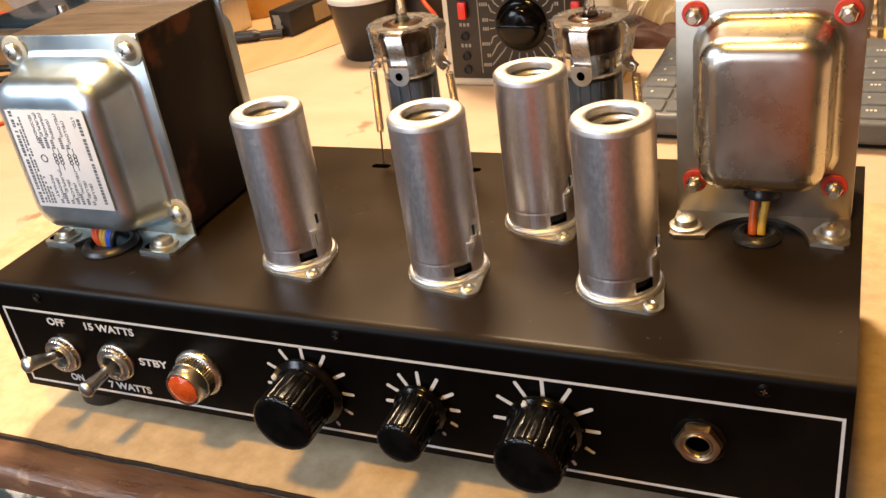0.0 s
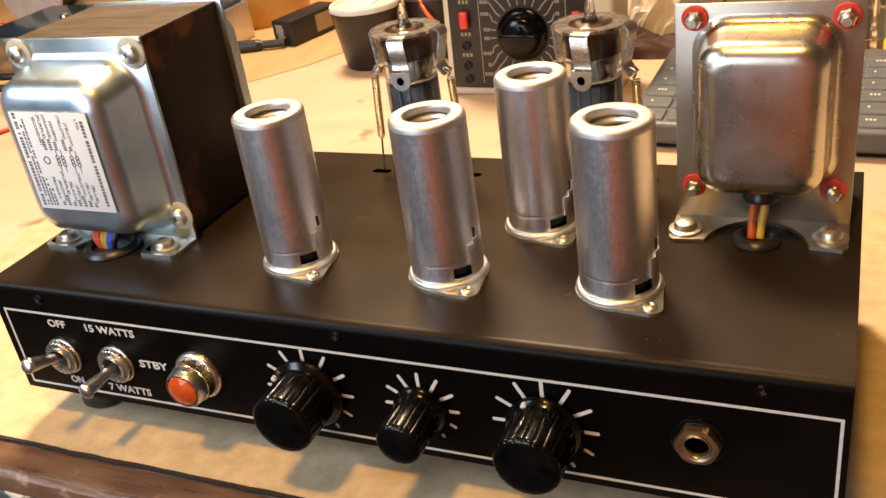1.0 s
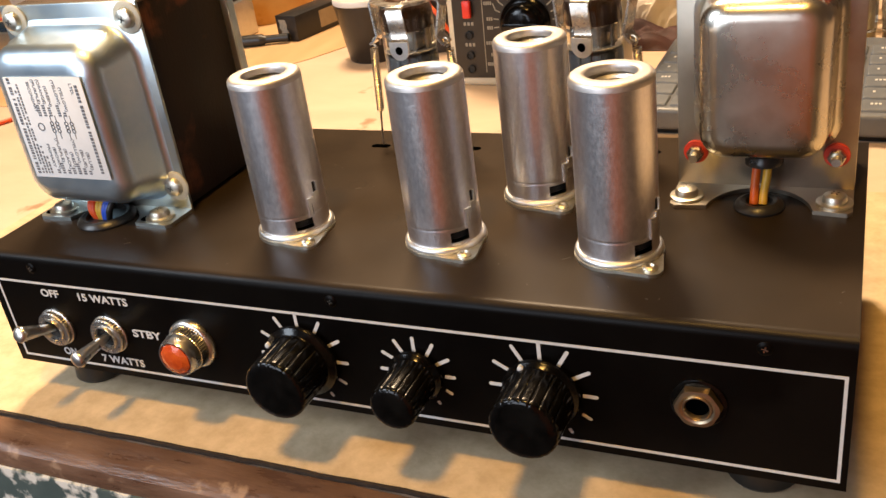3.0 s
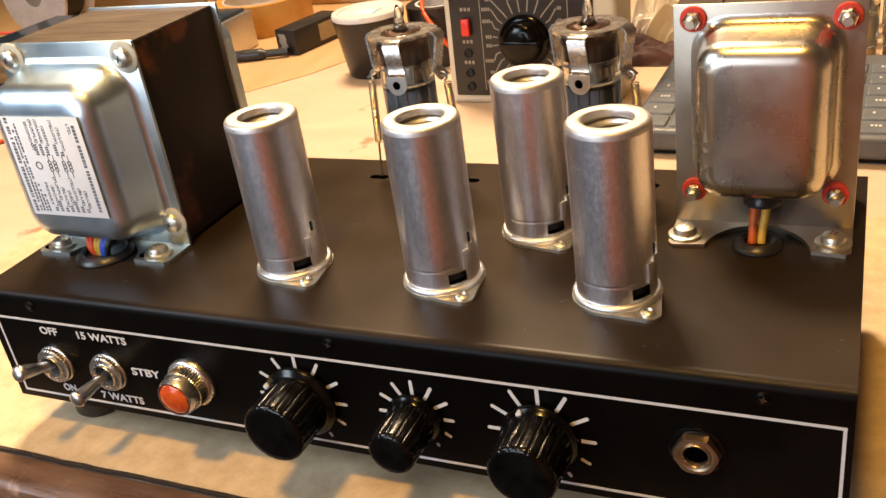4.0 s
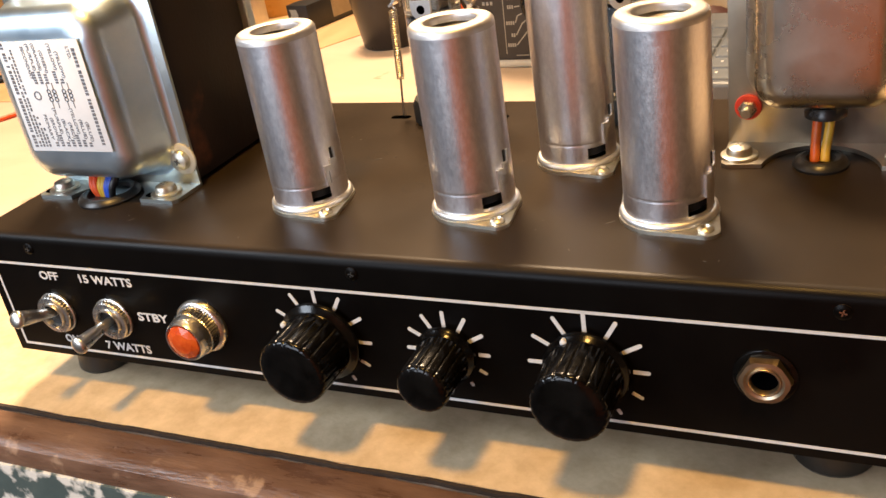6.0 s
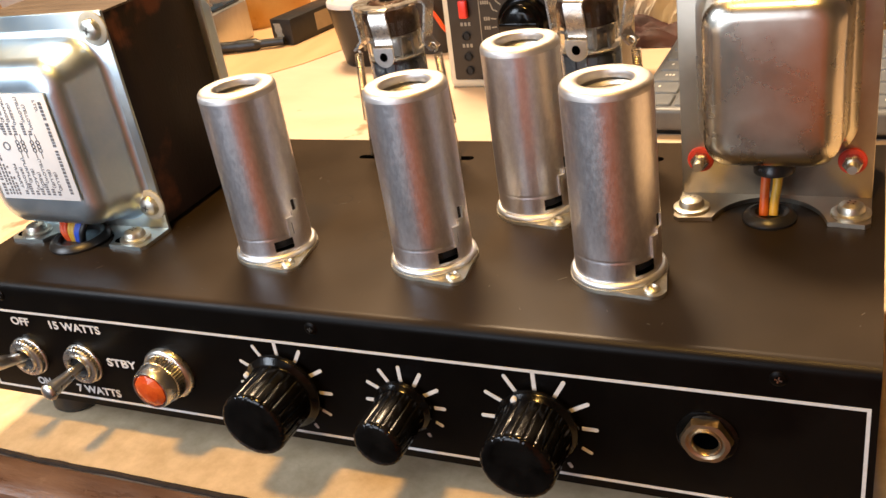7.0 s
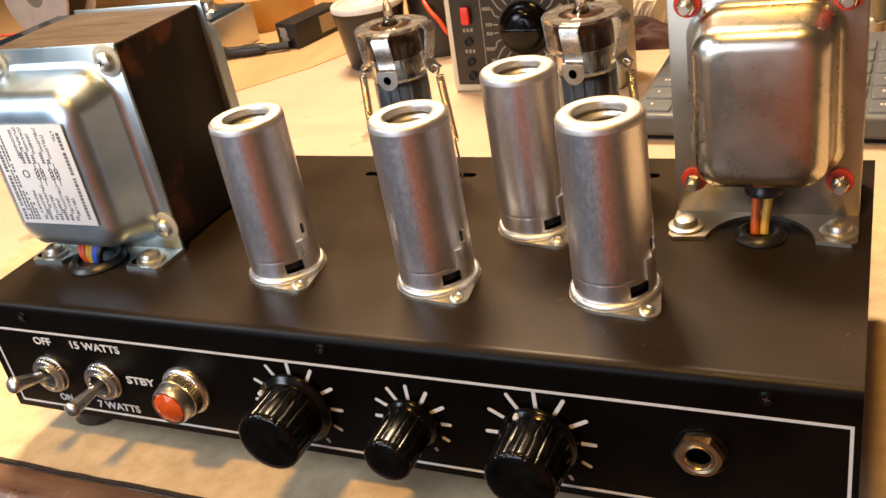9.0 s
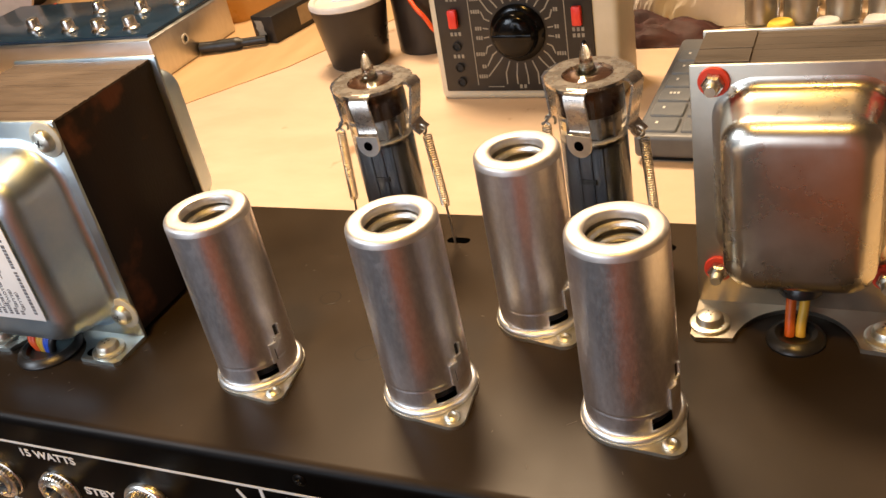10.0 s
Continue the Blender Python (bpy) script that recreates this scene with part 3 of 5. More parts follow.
part("jewel", jw, JEWEL, lamp, "faceted orange-red jewel", flat=True)

# input jack
jk = B()
hexo = [(6.3 * math.cos(radians(60 * i + 2)), 6.3 * math.sin(radians(60 * i + 2))) for i in range(6)]
hole = 3.9
outer_loop, pts = [], []
for i in range(6):
    (xa, za), (xb, zb) = hexo[i], hexo[(i + 1) % 6]
    for k in range(8):
        pts.append((xa + (xb - xa) * k / 8, za + (zb - za) * k / 8))
ins = [(hole * x / math.hypot(x, z), hole * z / math.hypot(x, z)) for x, z in pts]
ring_stack(jk, [[(x, -0.5, z) for x, z in pts], [(x, -2.0, z) for x, z in pts], [(x * min(1, 5.75 / math.hypot(x, z)), -3.0, z * min(1, 5.75 / math.hypot(x, z))) for x, z in pts], [(x * 1.18, -3.1, z * 1.18) for x, z in ins], [(x, -2.8, z) for x, z in ins], [(x * 0.97, -1.0, z * 0.97) for x, z in ins]], cap=False)
jack = part("input_jack", jk, BRONZE, amp, "hex-nutted quarter-inch input jack", at=(105.2, 0, 36.0), angle=25)
jb = B()
lathe(jb, [(3.85, 0), (3.85, 2.9), (3.7, 3.1), (3.4, 3.1), (3.1, 2.6), (3.1, 0.2), (0, 0.2)], 36, axis="y")
part("bushing", jb, BRONZE, jack)
jh = B()
lathe(jh, [(3.05, 0.3), (3.05, 1.4), (0, 1.4)], 24, axis="y")
part("socket_hole", jh, HOLE, jack, "black disc for the shaded depth of the jack hole")
jr = B()
lathe(jr, [(7.4, 0), (7.3, 0.5), (6.8, 0.7), (6, 0.7)], 36, axis="y")
part("washer", jr, BLACK_PLASTIC, jack)

# slots for the tube clamp springs, their shade laid on as black patches, and faint drilled marks on the top
for x, y in ((-35.4, 106), (3.2, 106.3), (32.0, 107.5), (70.8, 108.3)):
    b = B()
    sheet(b, arc(x + 2.4, y, 1.7, -90, 90, 8) + arc(x - 2.4, y, 1.7, 90, 270, 8), 60.0, 60.06)
    part("spring_slot", b, HOLE, amp, "flat black patch for the shaded depth of a chassis slot", flat=True)

b = B()
rng = random.Random(31)
for k in range(75):
    x, y, l, a = rng.uniform(-138, 138), rng.uniform(6, 118), rng.uniform(0.15, 0.55), rng.uniform(0, math.pi)
    if rng.random() < 0.12:
        l *= 3.5
    w = 0.09
    dx, dy = math.cos(a), math.sin(a)
    sheet(b, [(x - dx * l - dy * w, y - dy * l + dx * w), (x - dx * l + dy * w, y - dy * l - dx * w), (x + dx * l + dy * w, y + dy * l - dx * w), (x + dx * l - dy * w, y + dy * l + dx * w)], 60.01, 60.1)
tagged(part("dust_speck", b, DUST, amp, "pale specks of dust and lint", flat=True), kind="stuff")

# grommets with leads
def grommet(x, y, r):
    b = B()
    lathe(b, [(r - 0.2, 0), (r, 0.8), (r - 0.7, 2.0), (r - 2.2, 2.7), (r - 3.4, 2.3), (r - 4.0, 1.0), (0, 0.5)], 40)
    part("grommet", b, RUBBER, amp, "black rubber cable grommet", at=(x, y, 60.0))


grommet(-110.5, 30.0, 10.8)
grommet(112.2, 68.0, 7.4)


def lead(mat, name, pts, parent, r=1.25):
    b = B()
    sweep(b, smooth_path(pts), r, 10)
    part(name, b, mat, parent, "insulated lead")


# ---- transformers ----
# Darker steel for raised crosses: the recess's shade put into its colour.
RECESS_SHADE = material("shaded_steel", (0.10, 0.095, 0.085), 0.5, 1.0, (0.14, 0.13, 0.12), 400)
def bell(bm, x0, x1, z0, z1, y_base, y_front, r_front, draft, sh=6.5):
    """A pressed cover: a flared foot, drafted walls, a round shoulder and a flat face."""
    d = y_base - y_front
    loops = []
    steps = [(-2.6, 0.0, r_front + 3), (-0.9, 0.5, r_front + 1.5), (0.2, 2.2, r_front), (draft * 0.55, d * 0.45, r_front), (draft, d - sh, r_front)]
    for q in range(1, 8):
        a = radians(90 * q / 7)
        steps.append((draft + sh * (1 - math.cos(a)), d - sh + sh * math.sin(a), max(1.5, r_front - 0.6 * sh * q / 7)))
    for ins, dep, r in steps:
        loops.append([(x, y_base - dep, z) for x, z in round_rect(x0 + ins, x1 - ins, z0 + ins, z1 - ins, r, 8)])
    rings = ring_stack(bm, loops, cap=False)
    # a slightly domed face
    last = loops[-1]
    cx, cz = sum(p[0] for p in last) / len(last), sum(p[2] for p in last) / len(last)
    prev = rings[-1]
    for k in (0.7, 0.35):
        ring = [bm.verts.new((cx + (p[0] - cx) * k, last[0][1] - 0.35 * (1 - k), cz + (p[2] - cz) * k)) for p in last]
        for i in range(len(ring)):
            j = (i + 1) % len(ring)
            bm.faces.new((prev[i], prev[j], ring[j], ring[i]))
        prev = ring
    bm.faces.new(prev)


def flange(bm, x0, x1, y, z0, z1, foot_y, cx, cut_r):
    """An upright plate with a foot bent forward, the foot cut away round the leads."""
    slab(bm, x0, x1, y, y + 1.3, z0, z1, bevel=0.35)
    depth = y - foot_y
    left = [(x0 + 1.5, foot_y), (x0, foot_y + 1.5), (x0, y + 0.4), (cx, y + 0.4)]
    notch = [(cx + cut_r * math.cos(radians(a)), foot_y - 2.0 + (depth + 0.5) * math.sin(radians(a))) for a in range(90, 171, 8)]
    lf = [(x, max(foot_y, yy)) for x, yy in notch]
    sheet(bm, (left + lf)[::-1], z0, z0 + 1.3)
    sheet(bm, [(2 * cx - x if abs(x - x0) > 2 else x1 - (x - x0), yy) for x, yy in (left + lf)], z0, z0 + 1.3)


def screw_head(mat, parent, x, y, z, up=True, r=3.6, washer=5.2, name="mounting_screw"):
    b = B()
    ax = "z" if up else "y"
    lathe(b, [(washer, 0), (washer, 0.8), (washer - 0.5, 1.0), (r, 1.0), (r, 1.9), (r * 0.86, 2.9), (r * 0.5, 3.5), (0, 3.65)], 28, axis=ax)
    s = part(name, b, mat, parent, "pan-head screw with washer", at=(x, y, z))
    c = B()
    for a in (0, 90):
        made = bmesh.ops.create_cube(c, size=1, matrix=Matrix.Rotation(radians(a + 25), 4, "Z") @ Matrix.Diagonal((r * 0.72, 0.42, 0.3, 1)))
    if not up:
        bmesh.ops.rotate(c, verts=c.verts, matrix=Matrix.Rotation(radians(90), 3, "X"))
    bmesh.ops.translate(c, verts=c.verts, vec=(0, 0, 3.45) if up else (0, -3.45, 0))
    part("cross_recess", c, RECESS_SHADE, s)
    return s


# power transformer; its own origin at its foot on the chassis
pt = thing("power_transformer", -110, 60, 60, "large power transformer with zinc bell covers bolted to the chassis", "transformer")
b = B()
slab(b, -29, 28.2, -18.6, 27, 1.4, 75, bevel=0.6)
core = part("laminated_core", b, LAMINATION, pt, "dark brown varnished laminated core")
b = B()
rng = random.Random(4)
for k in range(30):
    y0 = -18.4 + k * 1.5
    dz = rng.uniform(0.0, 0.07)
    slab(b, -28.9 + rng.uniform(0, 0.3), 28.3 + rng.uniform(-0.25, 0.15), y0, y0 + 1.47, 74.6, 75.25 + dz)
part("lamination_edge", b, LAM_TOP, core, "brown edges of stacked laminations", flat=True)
b = B()
flange(b, -30.2, 30.4, -20.0, 0.0, 76.2, -33.8, 0, 15.5)
fl = part("front_flange", b, ZINC_FLANGE, pt)
b = B()
bell(b, -27.0, 24.6, 6.6, 68.5, -20.0, -39.0, 10.5, 2.0, 8.0)
bl = part("front_bell", b, ZINC, pt, "bluish zinc pressed bell cover", angle=60)
b = B()
slab(b, -30.2, 30.4, 27.1, 28.4, 0.0, 76.2, bevel=0.35)
part("back_flange", b, ZINC_FLANGE, pt)
b = B()
bell(b, -24.5, 24.5, 13.5, 68.5, 20.0, 1.0, 7.5, 2.6)
bb_ = part("back_bell", b, ZINC, pt, at=(0, 48.4, 0), angle=60)
bb_.matrix_basis = pose(0, 0.0484, 0, 0, 0, 180)
for x, z in ((-24.2, 71.0), (26.1, 70.9), (-24.2, 10.2), (26.3, 10.3)):
    b = B()
    lathe(b, [(3.5, 0.5), (3.5, 1.4), (3.0, 2.6), (1.8, 3.2), (0, 3.3)], 28, axis="y")
    tb = part("through_bolt", b, SCREW_STEEL, pt, "round-headed through bolt on a pale washer", at=(x, -20.05, z))
    b = B()
    lathe(b, [(5.5, 0), (5.5, 0.5), (5.1, 0.8), (3.3, 0.8)], 32, axis="y")
    part("nylon_washer", b, NYLON, tb, "cream nylon shoulder washer")
    b = B()
    for a in (20, 110):
        bmesh.ops.create_cube(b, size=1, matrix=Matrix.Translation((0, -3.25, 0)) @ Matrix.Rotation(radians(a), 4, "Y") @ Matrix.Diagonal((2.3, 0.3, 0.42, 1)))
    part("cross_recess", b, RECESS_SHADE, tb)
for x in (-22.5, 22.8):
    screw_head(SCREW_STEEL, pt, x, -28.2, 1.35)
    b = B()
    sheet(b, arc(x + 1.5, -29.6, 2.2, -90, 90, 8) + arc(x - 5.2, -29.6, 2.2, 90, 270, 8), 1.31, 1.36)
    part("foot_slot", b, HOLE, pt, "flat black patch for the shaded slot under a foot screw", flat=True)
# label on the bell
b = B()
slab(b, -16.9, 17.2, -39.62, -39.35, 20.6, 57.0, bevel=0.05)
lb = part("rating_label", b, PAPER_LABEL, pt, "white printed rating label with text set sideways")
b = B()
rng = random.Random(11)
for x, w, z0, ln in ((-14.8, 0.62, 22.0, 34.0), (-12.9, 0.34, 22.2, 30.0), (-11.5, 0.34, 22.2, 32.5), (-10.1, 0.34, 22.2, 10.0), (-8.8, 0.34, 22.2, 6.0), (14.4, 0.62, 23.0, 31.5)):
    z = z0
    while z < z0 + ln:
        l = rng.uniform(0.5, 1.1)
        slab(b, x - w, x + w, -39.75, -39.6, z, z + l)
        z += l + (rng.uniform(0.9, 1.5) if rng.random() < 0.12 else rng.uniform(0.25, 0.4))
for x in (-1.2, 1.1, 5.2, 7.6):
    slab(b, x - 0.1, x + 0.1, -39.75, -39.6, 35.4, 37.6)
    slab(b, x - 0.1, x + 0.1, -39.75, -39.6, 41.6, 43.6)
    for z in (37.7, 39.0, 40.3):
        lathe(b, [(0.85, 39.6), (0.85, 39.75), (0.5, 39.75), (0.5, 39.6)], 12, axis="y", at=(x, 0, z + 0.5), close=False)
# winding tables: a short unreadable value, then the lead's colour
WINDINGS = ((-7.0, 24.6, "PRIMARY", 0, 8.6), (-4.6, 22.4, "(BROWN)", 2, 8.0), (-2.2, 22.4, "(PURPLE)", 5, 8.8), (0.2, 22.4, "(BLACK)", 2, 7.6), (2.6, 22.4, "(RED)", 3, 5.6), (5.0, 22.4, "(YELLOW)", 5, 8.6), (7.4, 22.4, "(BLUE)", 3, 6.6), (9.8, 22.4, "(BLUE)", 2, 6.6),
            (-6.8, 44.8, "SECONDARY", 0, 10.6), (-4.4, 43.4, "(PURPLE)", 5, 8.6), (-2.0, 43.4, "(ORANGE)", 5, 8.6), (0.4, 43.4, "(GREEN)", 4, 7.2), (4.4, 43.4, "(YELLOW)", 5, 8.4), (6.8, 43.4, "(YELLOW)", 2, 8.4), (11.8, 51.0, "LTD.", 0, 3.8))
for x, z, word, chars, wide in WINDINGS:
    for k in range(chars):
        slab(b, x - 1.35, x - 0.15, -39.75, -39.6, z + 0.85 * k, z + 0.85 * k + 0.55)
    z += 0.85 * chars
    lettering("label_word", word, 1.15, LABEL_INK, lb, (x - 0.1, -39.66, z + wide / 2), turn=(90, 90, 0), width=wide, label="small printed word")
lathe(b, [(1.5, 39.6), (1.5, 39.75), (1.1, 39.75), (1.1, 39.6)], 16, axis="y", at=(-6.5, 0, 39.5), close=False)
part("label_print", b, LABEL_INK, lb, "unreadable lines of small print", flat=True)
# leads under the front bell
for i, (m, dx) in enumerate(((WIRE_RED, -4.5), (WIRE_YELLOW, -2.2), (WIRE_BLUE, 1.0), (WIRE_BLACK, 3.6), (WIRE_RED, -6.0), (WIRE_YELLOW, -0.6), (WIRE_BLUE, 2.4))):
    lead(m, "lead", [(dx * 1.1, -25.0, 12), (dx * 1.1, -28.5, 8), (dx * 0.9 - 0.5, -31.0, 4.5), (dx * 0.6 - 1, -31.0, 0.8)], pt)

# output transformer
ot = thing("output_transformer", 112.2, 85, 60, "output transformer with a warm nickel bell cover and red washers", "transformer")
b = B()
slab(b, -25.0, 25.4, -2.6, 18.5, 1.4, 69.8, bevel=0.5)
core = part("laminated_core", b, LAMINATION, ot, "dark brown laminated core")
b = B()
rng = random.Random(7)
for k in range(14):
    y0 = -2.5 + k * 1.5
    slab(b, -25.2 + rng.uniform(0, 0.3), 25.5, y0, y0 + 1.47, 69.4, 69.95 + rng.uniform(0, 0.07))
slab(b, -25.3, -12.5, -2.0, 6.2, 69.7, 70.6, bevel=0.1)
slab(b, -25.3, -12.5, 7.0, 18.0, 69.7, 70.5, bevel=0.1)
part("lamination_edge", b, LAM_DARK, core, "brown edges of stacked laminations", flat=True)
b = B()
flange(b, -26.2, 26.1, -4.0, 0.0, 70.6, -21.0, 0, 15.5)
part("front_flange", b, NICKEL_FLANGE, ot)
b = B()
bell(b, -18.6, 19.0, 15.6, 64.8, -4.0, -22.5, 8.0, 1.0, 6.0)
part("front_bell", b, NICKEL, ot, "shiny warm nickel bell cover", angle=60)
b = B()
slab(b, -26.2, 26.1, 18.6, 19.9, 0.0, 70.6, bevel=0.35)
part("back_flange", b, NICKEL_FLANGE, ot)
b = B()
bell(b, -19.5, 19.5, 16.5, 66.0, 14.0, 0.5, 7.0, 2.2)
q = part("back_bell", b, NICKEL, ot, angle=60)
q.matrix_basis = pose(0, 0.0339, 0, 0, 0, 180)
for x, z in ((-20.4, 66.5), (21.0, 66.2), (-20.6, 12.4), (20.6, 12.6)):
    b = B()
    lathe(b, [(3.8, 0), (3.8, 0.7), (3.6, 0.9), (2.4, 0.9)], 28, axis="y")
    wz = part("fibre_washer", b, RED_FIBRE, ot, "red fibre washer", at=(x, -4.05, z))
    b = B()
    hx = [(2.7 * math.cos(radians(60 * i + 12 * x)), 2.7 * math.sin(radians(60 * i + 12 * x))) for i in range(6)]
    ring_stack(b, [[(px_, -1.0, pz) for px_, pz in hx], [(px_, -3.0, pz) for px_, pz in hx], [(px_ * 0.85, -3.5, pz * 0.85) for px_, pz in hx]])
    part("hex_nut", b, CLIP_STEEL, wz, flat=True)
    b = B()
    lathe(b, [(1.5, 0.8), (1.5, 4.6)] + [(1.5 - 0.18 * (k % 2), 4.6 + 0.25 * k) for k in range(8)] + [(1.3, 6.7), (0, 6.7)], 18, axis="y")
    part("bolt_end", b, SCREW_STEEL, wz)
for x in (-21.8, 21.0):
    screw_head(SCREW_STEEL, ot, x, -14.6, 1.35)
b = B()
lathe(b, [(5.6, 0), (5.6, 1.4), (4.6, 3.0), (0, 3.0)], 24, at=(0.6, -11.5, 12.6))
part("lead_bushing", b, RUBBER, ot, "black lead bushing")
lead(WIRE_ORANGE, "lead", [(-1.2, -12, 14), (-1.5, -13.5, 9), (-1.6, -15.6, 4), (-1.6, -16.4, 0.9)], ot, 1.3)
lead(WIRE_YELLOW, "lead", [(1.9, -12, 14), (1.7, -13.2, 9), (1.1, -15.2, 4), (1.0, -16.2, 0.9)], ot, 1.3)


# ---- tube shields ----
def make_shield():
    s = thing("tube_shield", 0, 0, 0, "round spun aluminium tube shield in its socket base", "tube shield", "tube shields on the chassis")
    R, H = 11.5, 54.0
    seg = 96
    b = B()
    prof = [(R, 2.9), (R, 3.9), (R, 7.3), (R, 7.8), (R, 8.3), (R - 0.12, 8.6), (R, 8.9), (R, 9.4), (R, 9.9), (R, 18), (R, 30), (R, 42), (R, H - 3.2), (R, H - 2.4)]
    rings = lathe(b, prof, seg, close=False)

    def cut(a0, a1, k0, k1):
        for k in range(k0, k1):
            for i in range(seg):
                a = 360 * (i + 0.5) / seg
                if a0 <= a <= a1:
                    vs = {rings[k][i], rings[k][(i + 1) % seg], rings[k + 1][i], rings[k + 1][(i + 1) % seg]}
                    for f in list(rings[k][i].link_faces):
                        if set(f.verts) == vs:
                            b.faces.remove(f)
    cut(304, 333, 1, 2)      # wide slot by the rivet
    body = part("shield_can", b, ALU, s, "brushed aluminium can with a rolled top", angle=60)
    b = B()
    lathe(b, [(R - 0.7, 27.0), (R - 0.7, H - 3.6), (R - 4, H - 2.6), (7.2, H - 2.2)], 48, close=False)
    part("inner_wall", b, NICKEL_FLANGE, body, "dull inner wall")
    # Added black liner: the can's inner shade, so the slot reads dark.
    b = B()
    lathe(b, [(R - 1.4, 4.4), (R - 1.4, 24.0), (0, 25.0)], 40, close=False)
    part("shade_liner", b, MATTE_BLACK, body, "black liner for the shaded inside of the can")
    b = B()
    prof = [(R + 0.05, H - 2.4)]
    prof += [(R - 1.5 + 1.5 * math.cos(radians(a)), H - 1.6 + 1.5 * math.sin(radians(a))) for a in range(15, 91, 15)]
    prof += [(8.2, H - 0.08), (7.2, H - 0.16), (6.95, H - 0.45), (6.9, H - 1.4), (7.0, H - 2.4)]
    lathe(b, prof, seg, close=False)
    part("rolled_top", b, ALU_TOP, body, "matte rolled top of the can", angle=60)
    # pressed step of the bayonet slot: proud strips, and the notch's shade as black strips, bent round the can
    def strip(b, a0, a1, z0, z1, r0, r1):
        k = max(2, int((a1 - a0) / 3))
        grid = []
        for r in (r0, r1):
            grid.append([[b.verts.new((r * math.cos(radians(a0 + (a1 - a0) * i / k)), r * math.sin(radians(a0 + (a1 - a0) * i / k)), z)) for i in range(k + 1)] for z in (z0, z1)])
        lo, hi = grid
        for i in range(k):
            b.faces.new((hi[0][i], hi[0][i + 1], hi[1][i + 1], hi[1][i]))
            b.faces.new((lo[0][i], hi[0][i], hi[0][i + 1], lo[0][i + 1]))
            b.faces.new((lo[1][i], lo[1][i + 1], hi[1][i + 1], hi[1][i]))
        for i in (0, k):
            b.faces.new((lo[0][i], hi[0][i], hi[1][i], lo[1][i]))
    b = B()
    for a0, a1, z0, z1 in ((330, 336, 7.6, 12.2), (330, 345, 12.0, 13.8), (341, 355, 13.6, 15.2), (351, 355, 15.0, 18.4)):
        strip(b, a0, a1, z0, z1, R - 0.1, R + 0.6)
    part("bayonet_step", b, ALU_RIM, body, "bright pressed step of the bayonet slot", angle=40)
    b = B()
    strip(b, 345.5, 350.6, 15.3, 18.6, R, R + 0.09)
    strip(b, 336.4, 338.6, 8.0, 11.8, R, R + 0.09)
    part("bayonet_notch", b, MATTE_BLACK, body, "black strips for the shaded bayonet notch", angle=40)
    # the spring that holds the tube down
    b = B()
    pts = []
    for i in range(150):
        a = 2 * math.pi * i / 34
        pts.append((6.6 * math.cos(a), 6.6 * math.sin(a), H - 2.6 - 3.2 * i / 34 - 0.5))
    sweep(b, pts, 0.95, 8)
    part("hold_down_spring", b, ALU_RIM, body, "coiled spring inside the open top")
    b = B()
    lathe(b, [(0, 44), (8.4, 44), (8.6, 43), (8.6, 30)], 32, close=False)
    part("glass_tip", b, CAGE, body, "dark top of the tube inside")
    # socket base: rolled bead and a plate with two ears
    b = B()
    lathe(b, [(12.2, 0.9), (12.6, 1.15), (12.75, 1.7), (12.6, 2.3), (12.2, 2.7), (11.8, 2.85), (11.4, 2.85)], 72, close=False)
    base = part("socket_base", b, ALU_RIM, s, "polished socket base ring", angle=60)
    b = B()
    out = []
    for c in (-45, 135):
        ex, ey = 15.0 * math.cos(radians(c)), 15.0 * math.sin(radians(c))
        out += [(12.9 * math.cos(radians(a)), 12.9 * math.sin(radians(a))) for a in (c - 84, c - 72, c - 60, c - 48, c - 40)]
        out += [(ex + 3.6 * math.cos(radians(a)), ey + 3.6 * math.sin(radians(a))) for a in range(c - 62, c + 63, 15)]
        out += [(12.9 * math.cos(radians(a)), 12.9 * math.sin(radians(a))) for a in (c + 40, c + 48, c + 60, c + 72, c + 84)]
    sheet(b, out, 0.0, 1.0)
    part("mounting_plate", b, SCREW_STEEL, base, "thin plate with riveted ears", angle=50)
    for c in (-45, 135):
        b = B()
        lathe(b, [(2.1, 0.9), (2.1, 1.5), (1.6, 2.0), (1.1, 2.1), (0.7, 1.5), (0, 1.5)], 20, at=(15.0 * math.cos(radians(c)), 15.0 * math.sin(radians(c)), 0))
        part("rivet", b, SCREW_STEEL, base)
    return s


shield = make_shield()
shield.matrix_basis = pose(-0.0316, 0.0340, 0.060, 0, 0, 0)
for x, y, turn in ((23.0, 34.0, -1), (77.4, 34.2, 2), (43.2, 69.8, -3)):
    copy_thing(shield, pose(x * MM, y * MM, 0.060, 0, 0, turn))


